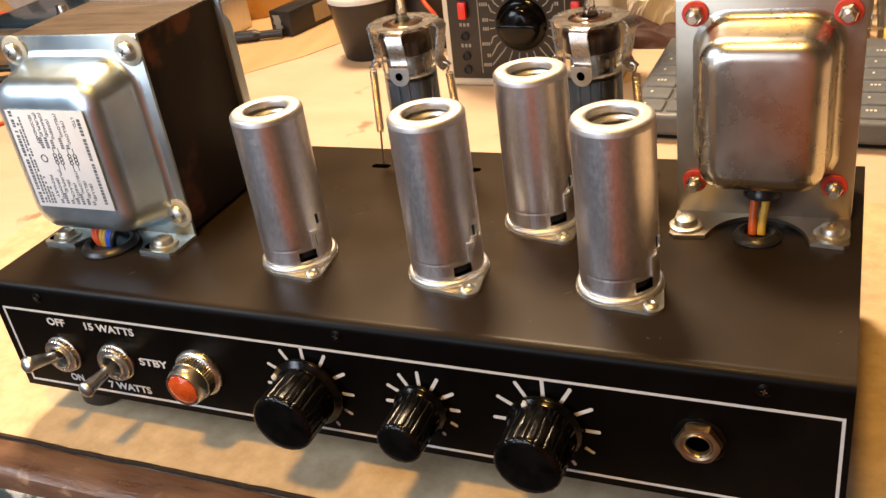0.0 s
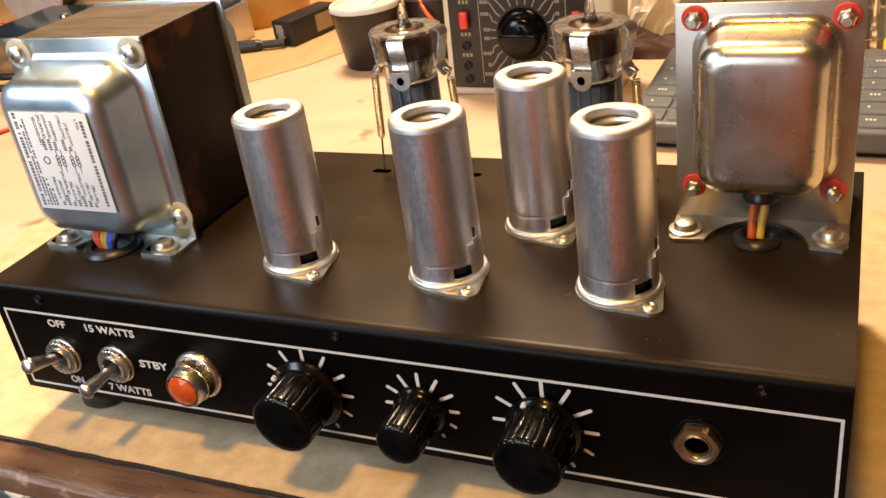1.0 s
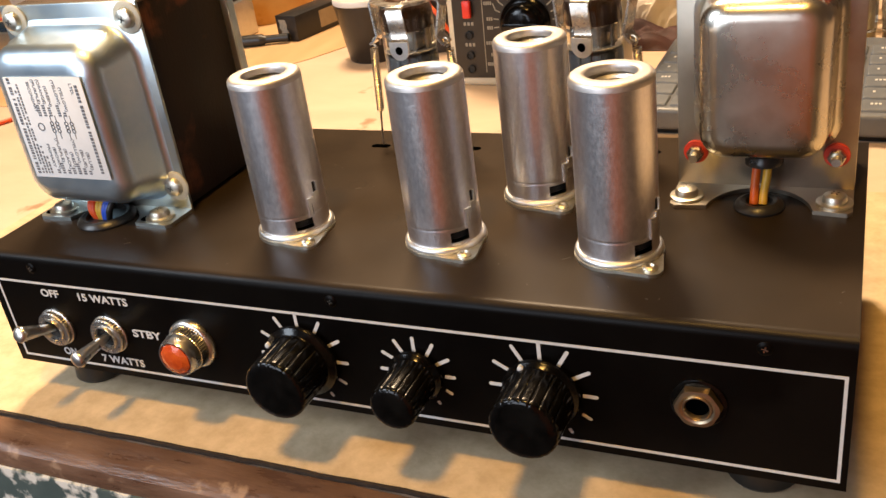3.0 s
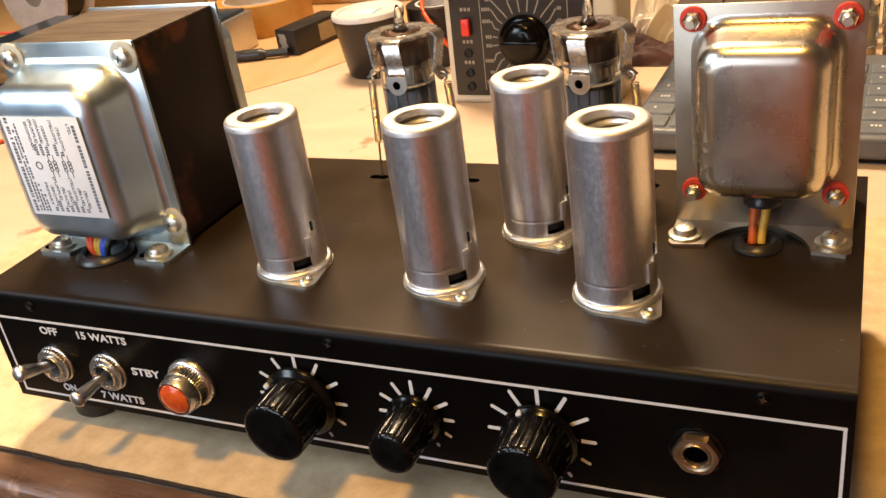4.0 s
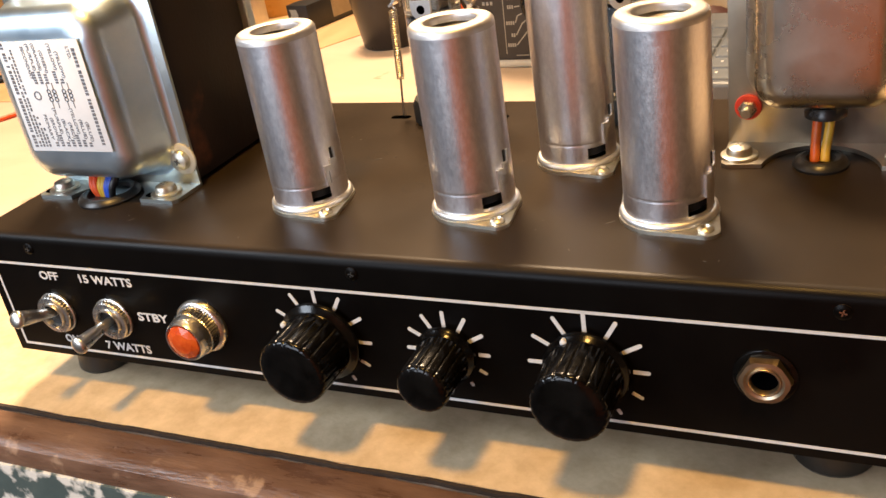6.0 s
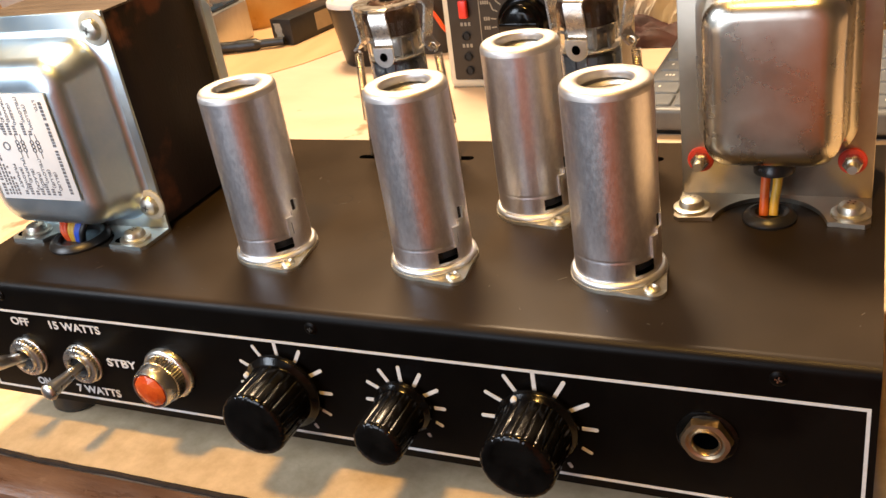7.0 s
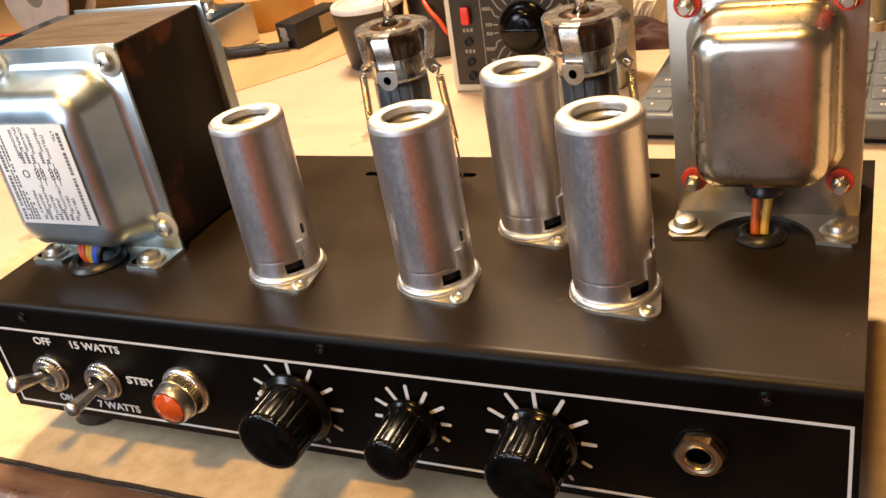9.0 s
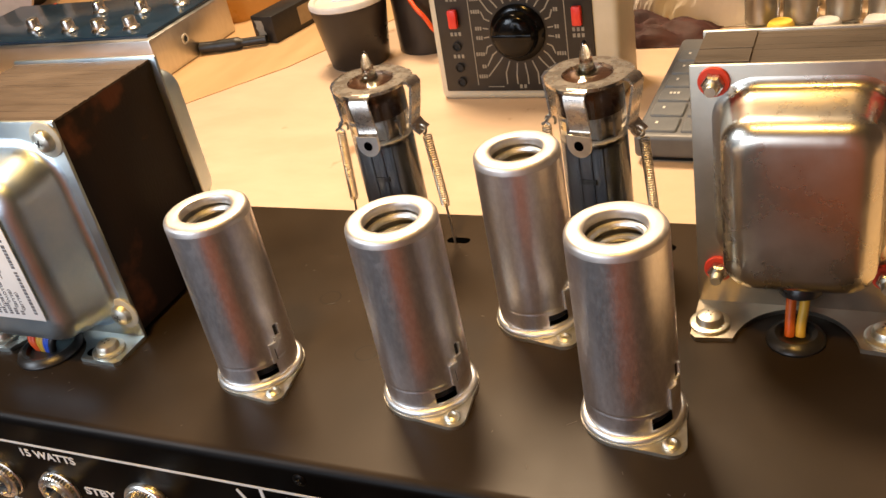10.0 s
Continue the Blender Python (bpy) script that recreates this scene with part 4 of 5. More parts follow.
# ---- output tubes with spring clamps ----
def make_tube():
    t = thing("output_tube", 0, 0, 0, "glass power tube under a sprung steel clamp", "vacuum tube", "output tubes")
    b = B()
    R = 9.9
    prof = [(R, 2.0), (R, 46.5)] + [(3.4 + (R - 3.4) * math.cos(radians(a)), 46.5 + 6.0 * math.sin(radians(a))) for a in range(12, 85, 12)]
    prof += [(2.6, 53.2), (2.0, 55.0), (1.75, 57.5), (1.2, 60.0), (0.6, 61.6), (0, 62.0)]
    inner_p = [(max(0.0, r - 0.8) if r > 0 else 0, z - (0.5 if z > 46 else 0)) for r, z in prof if r > 1.8]
    lathe(b, prof, 48, close=False)
    lathe(b, inner_p + [(0, 54.0)], 48, close=False)
    gl = part("glass_envelope", b, GLASS, t, "clear glass envelope with a pointed tip", at=(0, 0, 6), angle=60)
    gl.visible_shadow = False
    b = B()
    lathe(b, [(R - 1.15, 41.6), (R - 1.1, 45.8)] + [(2.2 + (R - 3.5) * math.cos(radians(a)), 45.8 + 5.4 * math.sin(radians(a))) for a in range(12, 89, 12)], 40, close=False)
    part("getter", b, GETTER, gl, "dark mirrored getter flash")
    b = B()
    slab(b, -6.6, 6.6, -4.6, 4.6, 4.0, 32.4, bevel=1.6, segments=3)
    slab(b, -8.2, 8.2, -0.8, 0.8, 5.0, 31.5, bevel=0.3)
    for x in (-4.6, -1.4, 1.4, 4.6):
        slab(b, x - 0.35, x + 0.35, -4.95, -4.5, 4.6, 31.8, bevel=0.15)
    an = part("anode", b, ANODE, t, "dark grey anode box", at=(0, 0, 6))
    # Black block on the face: the opening's shade put into colour.
    b = B()
    slab(b, -1.0, 2.4, -5.2, -4.5, 20.0, 21.6)
    part("anode_window", b, MATTE_BLACK, an)
    for z in (3.2, 33.2):
        b = B()
        sheet(b, [((8.7 - 0.7 * (k % 2)) * math.cos(math.pi * k / 18), (8.7 - 0.7 * (k % 2)) * math.sin(math.pi * k / 18)) for k in range(36)], z, z + 0.4)
        part("mica_disc", b, MICA, t, "serrated mica disc", at=(0, 0, 6))
    b = B()
    for x, y in ((-4.8, 0), (4.8, 0), (0, 2.4), (0, -2.4), (-2.6, -2.2), (2.6, -2.2)):
        lathe(b, [(0.55, 33), (0.55, 44), (0, 44)], 10, at=(x, y, 0))
    slab(b, -3.4, 3.4, -2.6, 2.6, 34.0, 40.5, bevel=0.5)
    slab(b, -5.8, 5.8, -0.5, 0.5, 38.4, 39.4, bevel=0.15)
    part("getter_support", b, CAGE, t, "grey wire cage above the anode", at=(0, 0, 6))
    b = B()
    lathe(b, [(3.2, 44.2), (4.6, 44.2), (4.6, 45.4), (3.2, 45.4), (3.2, 44.2)], 24, close=False)
    part("getter_ring", b, GETTER, t, "dark getter ring", at=(0, 0, 6))
    b = B()
    lathe(b, [(11.6, 0), (12.2, 0.6), (12.2, 6.5), (11.2, 8.6), (0, 8.6)], 40)
    part("tube_socket", b, MATTE_BLACK, t, "black tube socket")
    # clamp: a ring plate on the shoulder, one broad tab, two sprung arms
    b = B()
    n = 48
    lo, hi = [], []
    for z, store in ((51.2, lo), (52.2, hi)):
        store.append([b.verts.new((7.4 * math.cos(2 * math.pi * i / n), 7.4 * math.sin(2 * math.pi * i / n), z)) for i in range(n)])
        ring = []
        for i in range(n):
            a = 2 * math.pi * i / n
            r = 12.2 + 1.1 * max(0, math.cos(3 * (a + math.pi / 2))) ** 2
            ring.append(b.verts.new((r * math.cos(a), r * math.sin(a), z)))
        store.append(ring)
    for i in range(n):
        j = (i + 1) % n
        b.faces.new((hi[0][i], hi[1][i], hi[1][j], hi[0][j]))
        b.faces.new((lo[0][i], lo[0][j], lo[1][j], lo[1][i]))
        b.faces.new((hi[1][i], lo[1][i], lo[1][j], hi[1][j]))
        b.faces.new((hi[0][i], hi[0][j], lo[0][j], lo[0][i]))
    cl = part("clamp_plate", b, CLIP_STEEL, t, "bright steel clamp plate with a round opening", at=(0, 0, 6), angle=50)
    b = B()
    ribbon(b, [(3.0, -11.0, 51.9), (3.2, -13.2, 51.6), (3.3, -14.0, 50.4), (3.6, -13.5, 44.5), (4.0, -13.3, 40.9), (4.1, -14.0, 40.0), (4.2, -15.0, 39.7)], (3.1, 0.3, 0), 0.8)
    part("front_tab", b, CLIP_STEEL, cl, "broad bent tab", angle=60)
    b = B()
    prism(b, [(0.4, 40.0), (8.0, 40.0)] + arc(4.2, 37.2, 3.8, 0, -180, 14), -15.4, -14.6)
    ear = part("eyelet_tab", b, ALU_RIM, cl, "rounded pierced tab end", angle=50)
    b = B()
    lathe(b, [(1.5, 15.35), (1.5, 15.5), (0, 15.5)], 20, axis="y", at=(4.2, 0, 37.0))
    part("eyelet_hole", b, HOLE, ear, "black disc for the shaded eyelet hole")
    for side in (-1, 1):
        b = B()
        ribbon(b, [(side * 11.0, 2, 51.8), (side * 13.6, 2, 51.5), (side * 14.6, 1.8, 50.2), (side * 13.4, 1.2, 43.0), (side * 12.6, 0.6, 38.6), (side * 14.2, 0.3, 36.6), (side * 15.8, 0.2, 35.4)], (0, 3.2, 0), 0.8)
        part("side_arm", b, CLIP_STEEL, cl, "splayed side arm", angle=60)
        b = B()
        x0, x1 = side * 16.2, side * 18.8
        hook = [(side * (14.6 + 1.7 * math.cos(a)), 0.2, 35.6 + 1.7 * math.sin(a)) for a in [math.pi * (1.2 - 0.16 * q) for q in range(11)]]
        sweep(b, hook, 0.42, 8)
        pts = []
        turns = 31
        for i in range(turns * 10 + 1):
            f = i / (turns * 10)
            a = 2 * math.pi * i / 10
            pts.append((x0 + (x1 - x0) * f * 0.62 + 1.35 * math.cos(a), 0.2 + 1.35 * math.sin(a), 33.4 - 25.0 * f))
        sweep(b, pts, 0.25, 6)
        sweep(b, [(x0 + (x1 - x0) * 0.62, 0.2, 8.6), (x1 - side * 0.3, 0.0, 0.0), (x1, -0.3, -6.6)], 0.42, 8)
        part("tension_spring", b, BRASSY, cl, "thin coiled tension spring")
    return t


tube = make_tube()
tube.matrix_basis = pose(-0.0162, 0.1066, 0.060, 0, 0, -4)
copy_thing(tube, pose(0.0530, 0.1080, 0.060, 0, 0, -15))

# ---- things on the bench behind ----
CASE = material("ivory_case_plastic", (0.55, 0.50, 0.38), 0.45, 0.0, (0.60, 0.55, 0.43), 60, bump=0.1, bump_scale=900, rough_var=0.06)
FACE = material("black_meter_face", (0.014, 0.013, 0.013), 0.38, 0.0, (0.022, 0.020, 0.019), 80, rough_var=0.08)
DIAL_INK = material("cream_dial_print", (0.23, 0.21, 0.17), 0.6, 0.0, (0.30, 0.275, 0.225), 500)
RED_PLASTIC = material("red_button_plastic", (0.62, 0.03, 0.018), 0.35, 0.0, (0.68, 0.05, 0.03), 200)
KEY_BODY = material("slate_grey_case", (0.085, 0.092, 0.105), 0.42, 0.0, (0.11, 0.118, 0.13), 70, bump=0.1, bump_scale=1200, rough_var=0.06)
KEY_CAP = material("slate_grey_keys", (0.10, 0.112, 0.13), 0.48, 0.0, (0.125, 0.137, 0.155), 120, bump=0.1, bump_scale=1500)
POT = material("dark_pot_plastic", (0.014, 0.010, 0.008), 0.33, 0.0, (0.022, 0.016, 0.012), 60, rough_var=0.08)
WHITE_PLASTIC = material("white_plastic", (0.56, 0.55, 0.53), 0.4, 0.0, (0.66, 0.65, 0.63), 70, bump=0.1)
BRUSHED = material("brushed_enclosure", (0.62, 0.62, 0.60), 0.38, 1.0, (0.70, 0.70, 0.68), 80, bump=0.1, bump_scale=600, rough_var=0.08, stretch=(0.2, 3, 1))
BLUE_TOP = material("dark_blue_enamel", (0.012, 0.030, 0.055), 0.22, 0.0, (0.02, 0.045, 0.08), 50, rough_var=0.06, coat=0.3)
AMBER = material("amber_tape", (0.55, 0.27, 0.06), 0.3, 0.0, (0.62, 0.33, 0.09), 40, rough_var=0.08)
BAG = material("white_polythene", (0.74, 0.70, 0.65), 0.35, 0.0, (0.80, 0.76, 0.70), 40, bump=0.2, bump_scale=90)
DARK_CLUTTER = material("dark_maroon_cloth", (0.030, 0.008, 0.008), 0.7, 0.0, (0.055, 0.014, 0.012), 60, bump=0.3)

# test meter
mt = thing("test_meter", -50, 351, 0, "ivory test meter with black dial face on the bench", "multimeter", turn=-1.5, tip=-4)
b = B()
slab(b, -63, 51, 0, 38, 0, 150, bevel=4, segments=3)
part("case", b, CASE, mt)
b = B()
slab(b, -58, 37, -1.6, 1, 6.0, 146, bevel=1.2)
part("face_plate", b, FACE, mt, "black printed face plate")
DX, DZ = -7.5, 41.5
b = B()
lathe(b, [(16.6, 0), (16.6, 1.6), (15.6, 2.6), (13.6, 3.4), (12.6, 7.8), (11.0, 9.6), (6.0, 10.6), (0, 10.8)], 48, axis="y", at=(DX, -1.6, DZ))
dk = part("rotary_dial", b, BLACK_PLASTIC, mt, "large glossy black rotary dial")
b = B()
slab(b, DX - 12.0, DX + 12.0, -12.9, -11.6, DZ - 1.6, DZ + 1.6, bevel=0.5)
part("dial_grip", b, BLACK_PLASTIC, dk, "moulded grip bar across the dial")


def printed_line(bm, p, q, w):
    p, q = Vector((p[0], 0, p[1])), Vector((q[0], 0, q[1]))
    d = (q - p).normalized()
    n = Vector((-d.z, 0, d.x)) * w
    prism(bm, [(v.x, v.z) for v in (p + n, p - n, q - n, q + n)], -1.75, -1.58)


rngm = random.Random(2)
b = B()
for k in range(24):
    a = radians(15 * k + 7)
    c, sn = math.cos(a), math.sin(a)
    p0 = (DX + 18.2 * c, DZ + 18.2 * sn)
    if abs(c) > 0.42:                        # bent leader out to a column of values
        p1 = (DX + 21.5 * c, DZ + 21.5 * sn)
        zc = DZ + 33.0 * sn
        side = 1 if c > 0 else -1
        p2 = (DX + side * 21.5, zc if abs(sn) > 0.3 else p1[1])
        printed_line(b, p0, p1, 0.38)
        printed_line(b, p1, p2, 0.38)
        for q in range(rngm.choice((2, 3, 4))):
            x = DX + side * 22.8 + side * 1.45 * q
            slab(b, x - 0.5, x + 0.5, -1.75, -1.58, p2[1] - 1.1, p2[1] + 1.1)
    else:
        p1 = (DX + 26.0 * c, DZ + 26.0 * sn)
        printed_line(b, p0, p1, 0.38)
        printed_line(b, p1, (p1[0], DZ + (31.0 if sn > 0 else -31.0)), 0.38)
for x0, x1, z0, z1 in ((-36.6, -36.1, 10, 76), (21.0, 21.5, 10, 76), (-30, -20, 8.8, 9.3), (5, 15, 8.8, 9.3)):
    slab(b, x0, x1, -1.75, -1.58, z0, z1)
for x, z, n in ((-50, 40.5, 3), (-50, 27.0, 3), (-50, 61.0, 3), (25, 41.0, 3), (25, 37.5, 3), (-10, 8.0, 2), (26, 66.0, 3)):
    for q in range(n):
        slab(b, x + 2.6 * q, x + 2.6 * q + 1.6, -1.75, -1.58, z, z + 2.2)
part("dial_print", b, DIAL_INK, mt, "cream printed scale marks and leaders", flat=True)
for x, z in ((-46.5, 51), (28.6, 50)):
    b = B()
    slab(b, x - 2.8, x + 2.8, -5.0, -1.4, z - 5.5, z + 5.5, bevel=1.0)
    part("red_switch", b, RED_PLASTIC, mt, "red slide button")
for z in (12, 21, 34):
    b = B()
    lathe(b, [(2.8, 0), (2.8, 1.0), (2.0, 1.2), (1.8, 0.4), (0, 0.4)], 20, axis="y", at=(-47.0, -1.6, z))
    part("probe_socket", b, MATTE_BLACK, mt)

# keyboard
kbd = thing("keyboard", 23, 274, 0, "slate grey keyboard lying on the bench", "keyboard", turn=-3)
b = B()
vs = [(0, 0, 3), (330, 0, 3), (330, 112, 3), (0, 112, 3), (0, 0, 15), (330, 0, 15), (330, 112, 21.5), (0, 112, 21.5)]
pv = [b.verts.new(v) for v in vs]
for f in ((0, 1, 2, 3), (4, 5, 6, 7), (0, 1, 5, 4), (1, 2, 6, 5), (2, 3, 7, 6), (3, 0, 4, 7)):
    b.faces.new([pv[i] for i in f])
bmesh.ops.bevel(b, geom=list(b.edges), offset=2.5, segments=3, profile=0.5, affect="EDGES")
case_ = part("case", b, KEY_BODY, kbd)
b = B()
slab(b, 4, 326, 4, 107, 0, 3.2, bevel=0.6)
part("base_strip", b, MATTE_BLACK, kbd)
kb_mesh = None
KX, KY = 18.5, 15.5
keys = [(12 + KX * c, 11 + KY * r, 14.6 + 0.9 * r) for r in range(6) for c in range(17)]
for x, y, z in keys:
    if kb_mesh is None:
        b = B()
        loops = [[(px_, py_, pz) for px_, py_ in round_rect(-w, w, -h, h, 1.5, 3)] for w, h, pz in ((8.6, 7.1, 0), (8.3, 6.8, 1.6), (7.7, 6.2, 2.2))]
        ring_stack(b, loops)
        kb_mesh = part("key", b, KEY_CAP, kbd, "grey key with a pale legend", at=(x, y, z), turn=(3.3, 0, 0))
    else:
        again(kb_mesh, kbd, (x, y, z), (3.3, 0, 0))
b = B()
rng = random.Random(3)
for x, y, z in keys:
    for q in range(rng.choice((1, 1, 1, 3))):
        slab(b, x - 3.4 + 1.9 * q, x - 2.2 + 1.9 * q, y - 0.2, y + 2.0, z + 2.15, z + 2.4)
tagged(part("key_legend", b, INK, kbd, "pale key legends", flat=True), kind="stuff")

# dark pot with a pale lid and a pale blue patch on it
pot = thing("plastic_pot", -204, 422, 0, "dark tapered plastic pot with a pale lid", "pot")
b = B()
lathe(b, [(20, 0.2), (21, 1.2), (26.4, 39.5), (27.0, 41.5), (27.0, 43.5), (26.4, 44), (25, 42.5)], 64)
part("pot_body", b, POT, pot)
b = B()
lathe(b, [(26.6, 43.7), (27.4, 44.3), (27.4, 47.0), (26.6, 48.1), (23.5, 47.7), (22.5, 46.5), (0, 46.1)], 64)
part("lid", b, WHITE_PLASTIC, pot, "off-white plastic lid")
b = B()
slab(b, -9, 8, -7, 8, 46.1, 46.9, bevel=0.2)
part("lid_patch", b, PALE_BLUE, pot, "pale blue patch on the lid")
b = B()
sweep(b, smooth_path([(-180, 500, 58), (-172, 466, 54), (-165, 436, 46), (-156, 424, 38), (-148, 421, 30), (-142, 424, 18), (-134, 440, 6), (-122, 470, 1.8)]), 1.6, 10)
tagged(part("red_test_lead", b, WIRE_RED), "red test lead hanging beside a black tape roll", "cable")

# silver enclosure with a dark blue top
en = thing("silver_enclosure", -362, 393, 0, "brushed metal enclosure with a glossy dark blue top", "electronic box")
b = B()
slab(b, -230, 0, 0, 105, 0.6, 33, bevel=1.5)
part("enclosure_body", b, BRUSHED, en)
b = B()
slab(b, -226, -4, 5, 101, 33, 36, bevel=1.2)
part("top_plate", b, BLUE_TOP, en, "glossy dark blue top plate")
b = B()
lathe(b, [(4.2, 0), (4.2, 0.6), (2.6, 0.8), (2.4, -0.2), (0, -0.2)], 20, axis="x", at=(0, 40, 19))
part("socket", b, WHITE_PLASTIC, en, "pale socket ring")
for x, y in ((-30, 20), (-60, 18), (-95, 22), (-50, 60), (-100, 66), (-140, 30), (-20, 72)):
    b = B()
    lathe(b, [(7, 0), (7, 1.5), (5.2, 3), (5.0, 9), (4.2, 10), (0, 10.2)], 24, at=(x, y, 36))
    part("chrome_knob", b, CHROME, en, "small chrome knob")
b = B()
sweep(b, smooth_path([(-361, 446, 6), (-346, 450, 5.4), (-328, 456, 5.2), (-308, 462, 5.2)]), [4.5] * 8 + [5.0] * 8 + [3.4] * 9, 14)
tagged(part("plug_lead", b, WIRE_BLACK), "black plug and lead beside the enclosure", "cable")

# small black box with a pale mark
bx = thing("black_box", -300, 464, 0, "small black cardboard box with a white mark", "box", turn=-12)
b = B()
slab(b, -23, 0, 0, 62, 0.3, 22, bevel=0.6)
part("carton", b, FACE, bx)
b = B()
zig = [(-17, 2.5), (-9, 2.5), (-10.5, 5.5), (-9.5, 8), (-11.5, 11), (-10.5, 14), (-12, 18.5), (-20, 18.5), (-18.5, 15), (-19.5, 12), (-17.5, 9), (-18.5, 6)]
prism(b, zig, -0.25, 0.1)
part("printed_mark", b, DIAL_INK, bx, "white printed mark", flat=True)
b = B()
slab(b, -0.1, 0.25, 30, 54, 4.5, 19)
part("side_label", b, CARDBOARD, bx, "beige label on the long side", flat=True)

# rolls of tape, spool, board ends
def tape_roll(x, y, r, h, core, mat, label, tip=0.0, z=0.0):
    t = thing("tape_roll", x, y, z, label, "tape roll", tip=tip)
    b = B()
    lathe(b, [(r, 0.2), (r, h), (core + 2, h), (core + 2, 0.2), (r, 0.2)], 56, close=False)
    part("tape", b, mat, t)
    b = B()
    lathe(b, [(core + 1.9, 0), (core + 1.9, h + 0.4), (core, h + 0.4), (core, 0), (core + 1.9, 0)], 48, close=False)
    part("core", b, WHITE_PLASTIC, t, "pale card core")


tape_roll(-160, 452, 24, 44, 15, POT, "roll of black tape lying beside the plastic pot")
tape_roll(-392, 560, 46, 30, 36, AMBER, "roll of amber packing tape lying on the bench")
sp = thing("wire_spool", -668, 590, 44, "white plastic spool wound with dark wire", "spool", tip=88)
b = B()
lathe(b, [(44, 0), (44, 3), (24, 4), (24, 40), (44, 41), (44, 44), (12, 44), (12, 0), (44, 0)], 48, close=False)
part("spool_body", b, WHITE_PLASTIC, sp)
b = B()
for k in range(10):
    lathe(b, [(24, 4.5 + 3.5 * k), (34, 4.5 + 3.5 * k), (35.2, 6.2 + 3.5 * k), (34, 7.9 + 3.5 * k), (24, 7.9 + 3.5 * k)], 40, close=False)
part("wire_winding", b, WIRE_BLACK, sp)
for k, (x, y) in enumerate(((-600, 470), (-575, 455), (-610, 500), (-560, 480))):
    b = B()
    rr = random.Random(20 + k)
    p = [Vector((x, y, 4))]
    for i in range(9):
        p.append(Vector((x + rr.uniform(-45, 45), y + rr.uniform(-35, 35), 2.5 + rr.uniform(0, 26))))
    sweep(b, smooth_path(p), 1.5, 8)
    tagged(part("hookup_wire", b, WIRE_RED if k != 1 else WIRE_BLACK), "tangled hook-up wire on the bench" if k != 1 else "tangled black hook-up wire on the bench", "wire", "loose hook-up wires")
bd = B()
slab(bd, -520, -250, 640, 700, 0.6, 60, bevel=2)
tagged(part("wooden_block", bd, ORANGE_PLY), "rough orange wooden block at the back of the bench", "wood block")
bd = B()
slab(bd, -760, -540, 660, 760, 0.6, 90, bevel=2)
tagged(part("cardboard_carton", bd, CARDBOARD), "plain brown cardboard carton at the back of the bench", "box")

# crumpled bag, maroon cloth and spare tubes behind the keyboard
def crumple(name, x, y, sx, sy, h, mat, seed, label, category):
    b = B()
    n = 30
    g = [[None] * (n + 1) for _ in range(n + 1)]
    for i in range(n + 1):
        for j in range(n + 1):
            u, v = i / n * 2 - 1, j / n * 2 - 1
            fall = max(0.0, 1 - (u * u + v * v) ** 0.9)
            k = abs(noise.noise((u * 1.9 + seed, v * 1.9, seed))) * 1.0 + 0.5 * abs(noise.noise((u * 4.3, v * 4.3 + seed, 2)))
            z = 0.5 + h * fall ** 0.5 * (0.45 + 1.1 * k)
            g[i][j] = b.verts.new((x + sx * u * (1 + 0.15 * noise.noise((v * 2, seed, 1))), y + sy * v, z if fall > 0 else 0.5))
    for i in range(n):
        for j in range(n):
            b.faces.new((g[i][j], g[i + 1][j], g[i + 1][j + 1], g[i][j + 1]))
    return tagged(part(name, b, mat, flat=category == "bag"), label, category)


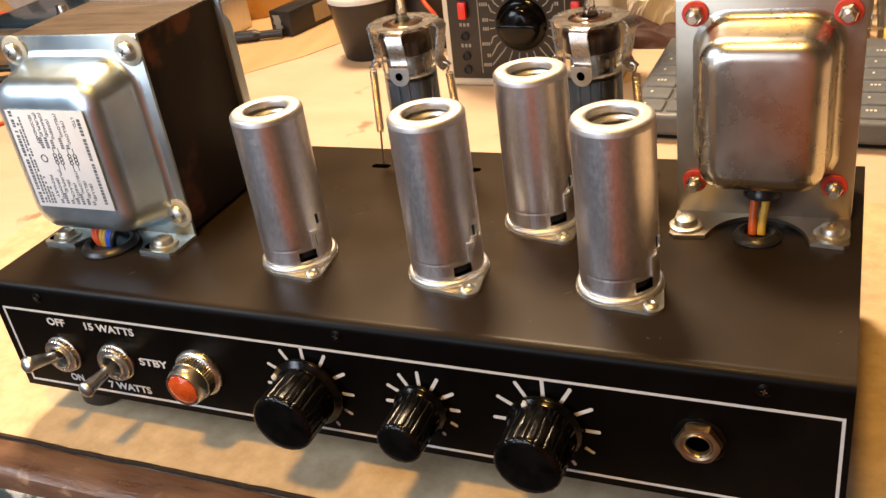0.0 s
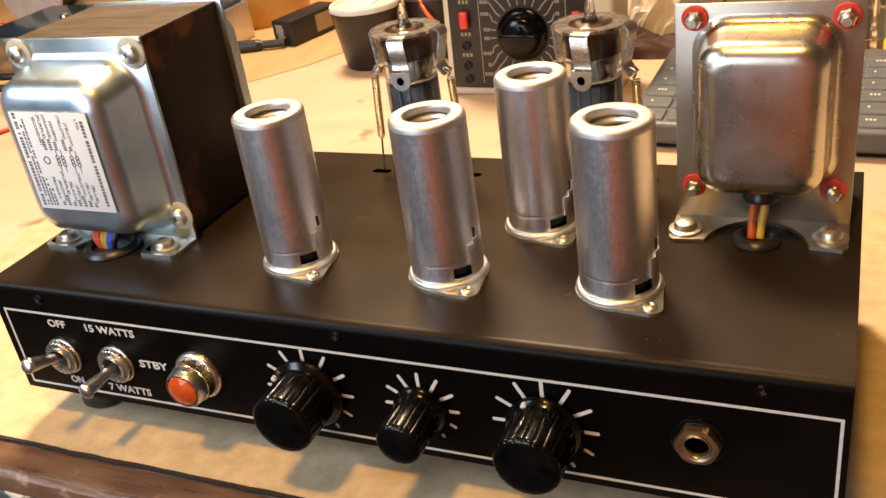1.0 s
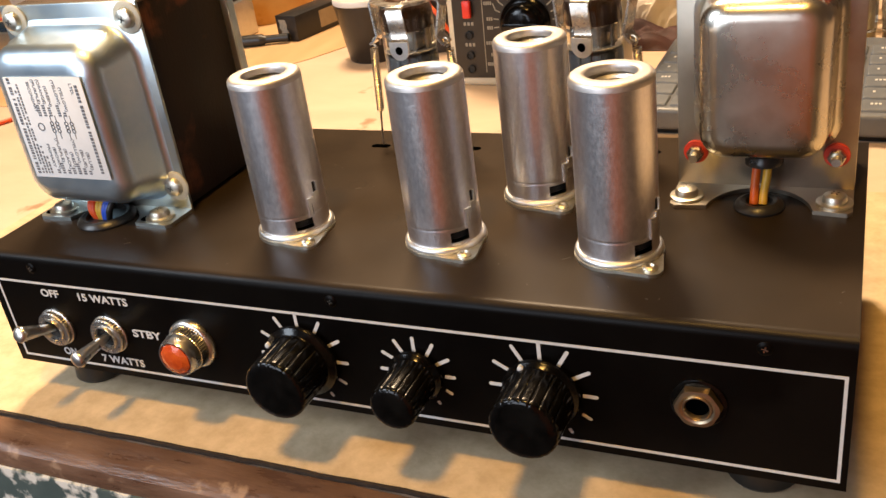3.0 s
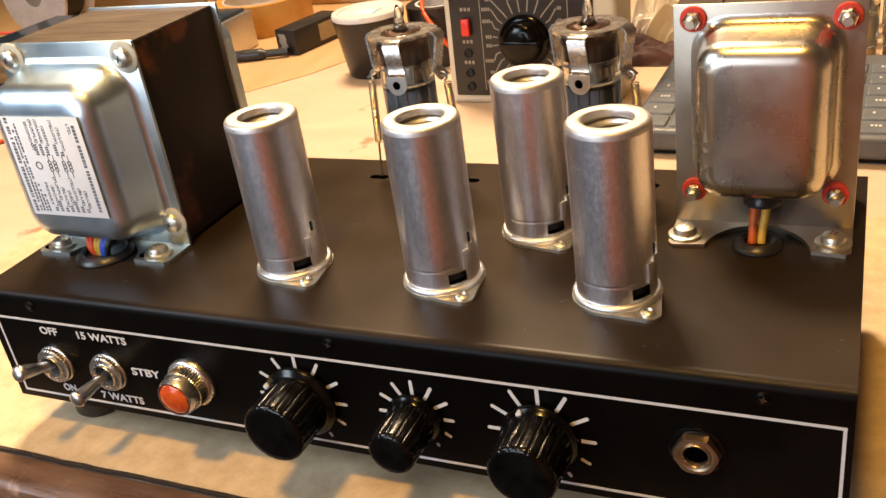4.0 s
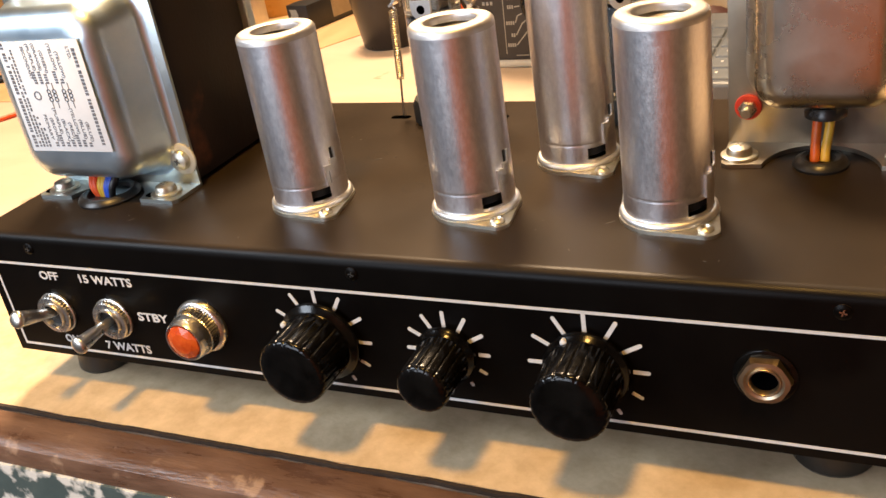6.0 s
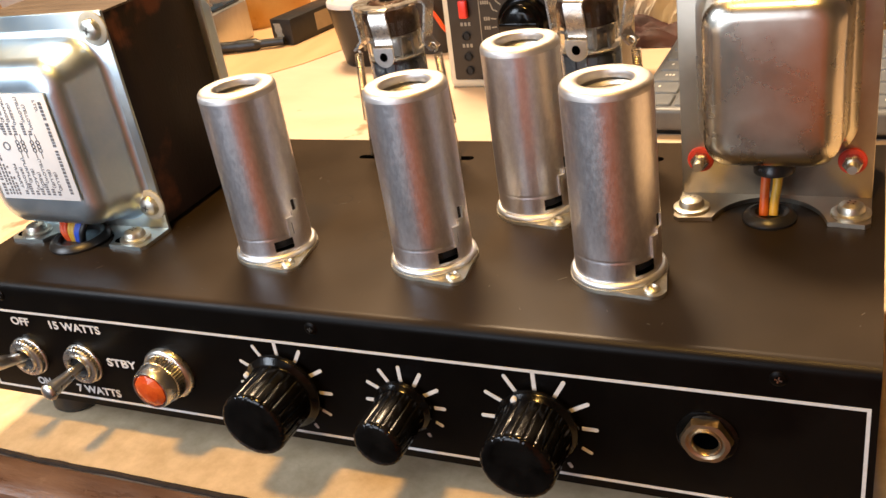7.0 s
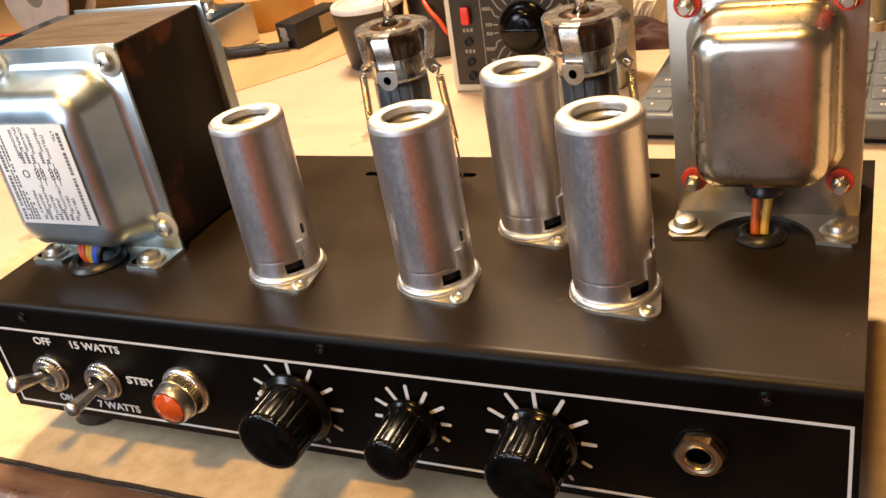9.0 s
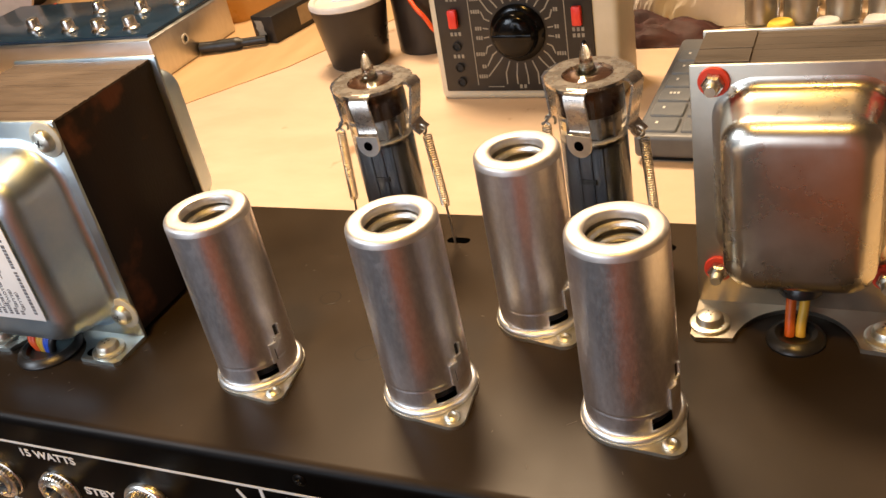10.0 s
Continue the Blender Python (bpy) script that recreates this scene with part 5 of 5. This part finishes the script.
crumple("maroon_cloth", -14, 450, 56, 24, 12, DARK_CLUTTER, 3.3, "dark maroon cloth bundled on the bench", "cloth")
crumple("plastic_bag", 24, 476, 46, 18, 58, BAG, 1.7, "crumpled white plastic bag on the bench", "bag")
crumple("plastic_bag", 230, 575, 80, 52, 50, BAG, 5.2, "smaller crumpled plastic bag on the bench", "bag")
rng = random.Random(9)
sb = None
for k in range(40):
    x, y = 66 + 23 * (k % 10) + rng.uniform(-1, 1), 446 + 23 * (k // 10) + rng.uniform(-1, 1)
    if sb is None:
        sb = thing("spare_tube", x, y, 0.3, "small spare glass tube standing on the bench", "vacuum tube", "spare tubes")
        b = B()
        lathe(b, [(9, 5), (10, 7), (10, 34), (7, 41), (3, 44), (1.4, 48), (0, 49)], 24, close=False)
        gl = part("glass_envelope", b, GLASS, sb)
        gl.visible_shadow = False
        b = B()
        lathe(b, [(0, 0), (9.5, 0), (9.5, 6), (0, 6)], 24)
        part("tube_base", b, BRASSY, sb, "dull brass base")
        b = B()
        lathe(b, [(5, 7), (6, 8), (6, 26), (4, 28), (0, 28)], 16)
        part("inner_plate", b, NICKEL_FLANGE, sb)
        b = B()
        lathe(b, [(8.6, 33), (6.4, 39.4), (2.5, 42.6)], 20, close=False)
        part("getter", b, BRASSY, sb)
    else:
        copy_thing(sb, pose(x * MM, y * MM, 0.0003, 0, 0, rng.uniform(0, 360)))
b = B()
slab(b, 60, 300, 645, 720, 0.4, 55, bevel=2)
tagged(part("parts_box", b, CARDBOARD), "open brown cardboard parts box", "box")

# small round parts among the spare tubes, cables by the transformer
YELLOW = material("yellow_plastic", (0.78, 0.52, 0.05), 0.4, 0.0, (0.82, 0.58, 0.09), 150)
# Solid domed plastic caps, added as filler in front of the tubes.
for k, (x, y, m) in enumerate(((78, 434, YELLOW), (104, 433, WHITE_PLASTIC), (131, 434, WHITE_PLASTIC), (160, 433, YELLOW), (188, 433, AMBER))):
    b = B()
    lathe(b, [(7, 0.2), (8, 1.2), (8, 9), (6.5, 11.5), (0, 12)], 24, at=(x, y, 0))
    tagged(part("plastic_cap", b, m), "small yellow plastic cap on the bench" if m is YELLOW else "small pale plastic cap on the bench", "jar", "small jars")
b = B()
sweep(b, smooth_path([(-520, 150, 1.8), (-462, 205, 1.8), (-441, 252, 1.8), (-431, 278, 1.8), (-424, 310, 1.8), (-436, 350, 1.8), (-470, 372, 1.8)]), 1.6, 10)
tagged(part("red_wire", b, WIRE_RED), "loose red wire lying on the bench", "wire")
for dx, r in ((0, 62), (14, 50)):
    b = B()
    pts = [(-560 + dx + r * math.cos(a), 392 + 0.6 * dx + 0.8 * r * math.sin(a), 3.4 + 5.0 * (dx > 0) + 1.2 * math.sin(3 * a)) for a in [2 * math.pi * i / 60 for i in range(58)]]
    sweep(b, pts, 3.0, 10)
    tagged(part("coiled_cable", b, WIRE_BLACK), "coil of black cable lying on the bench", "cable", "coiled cables")
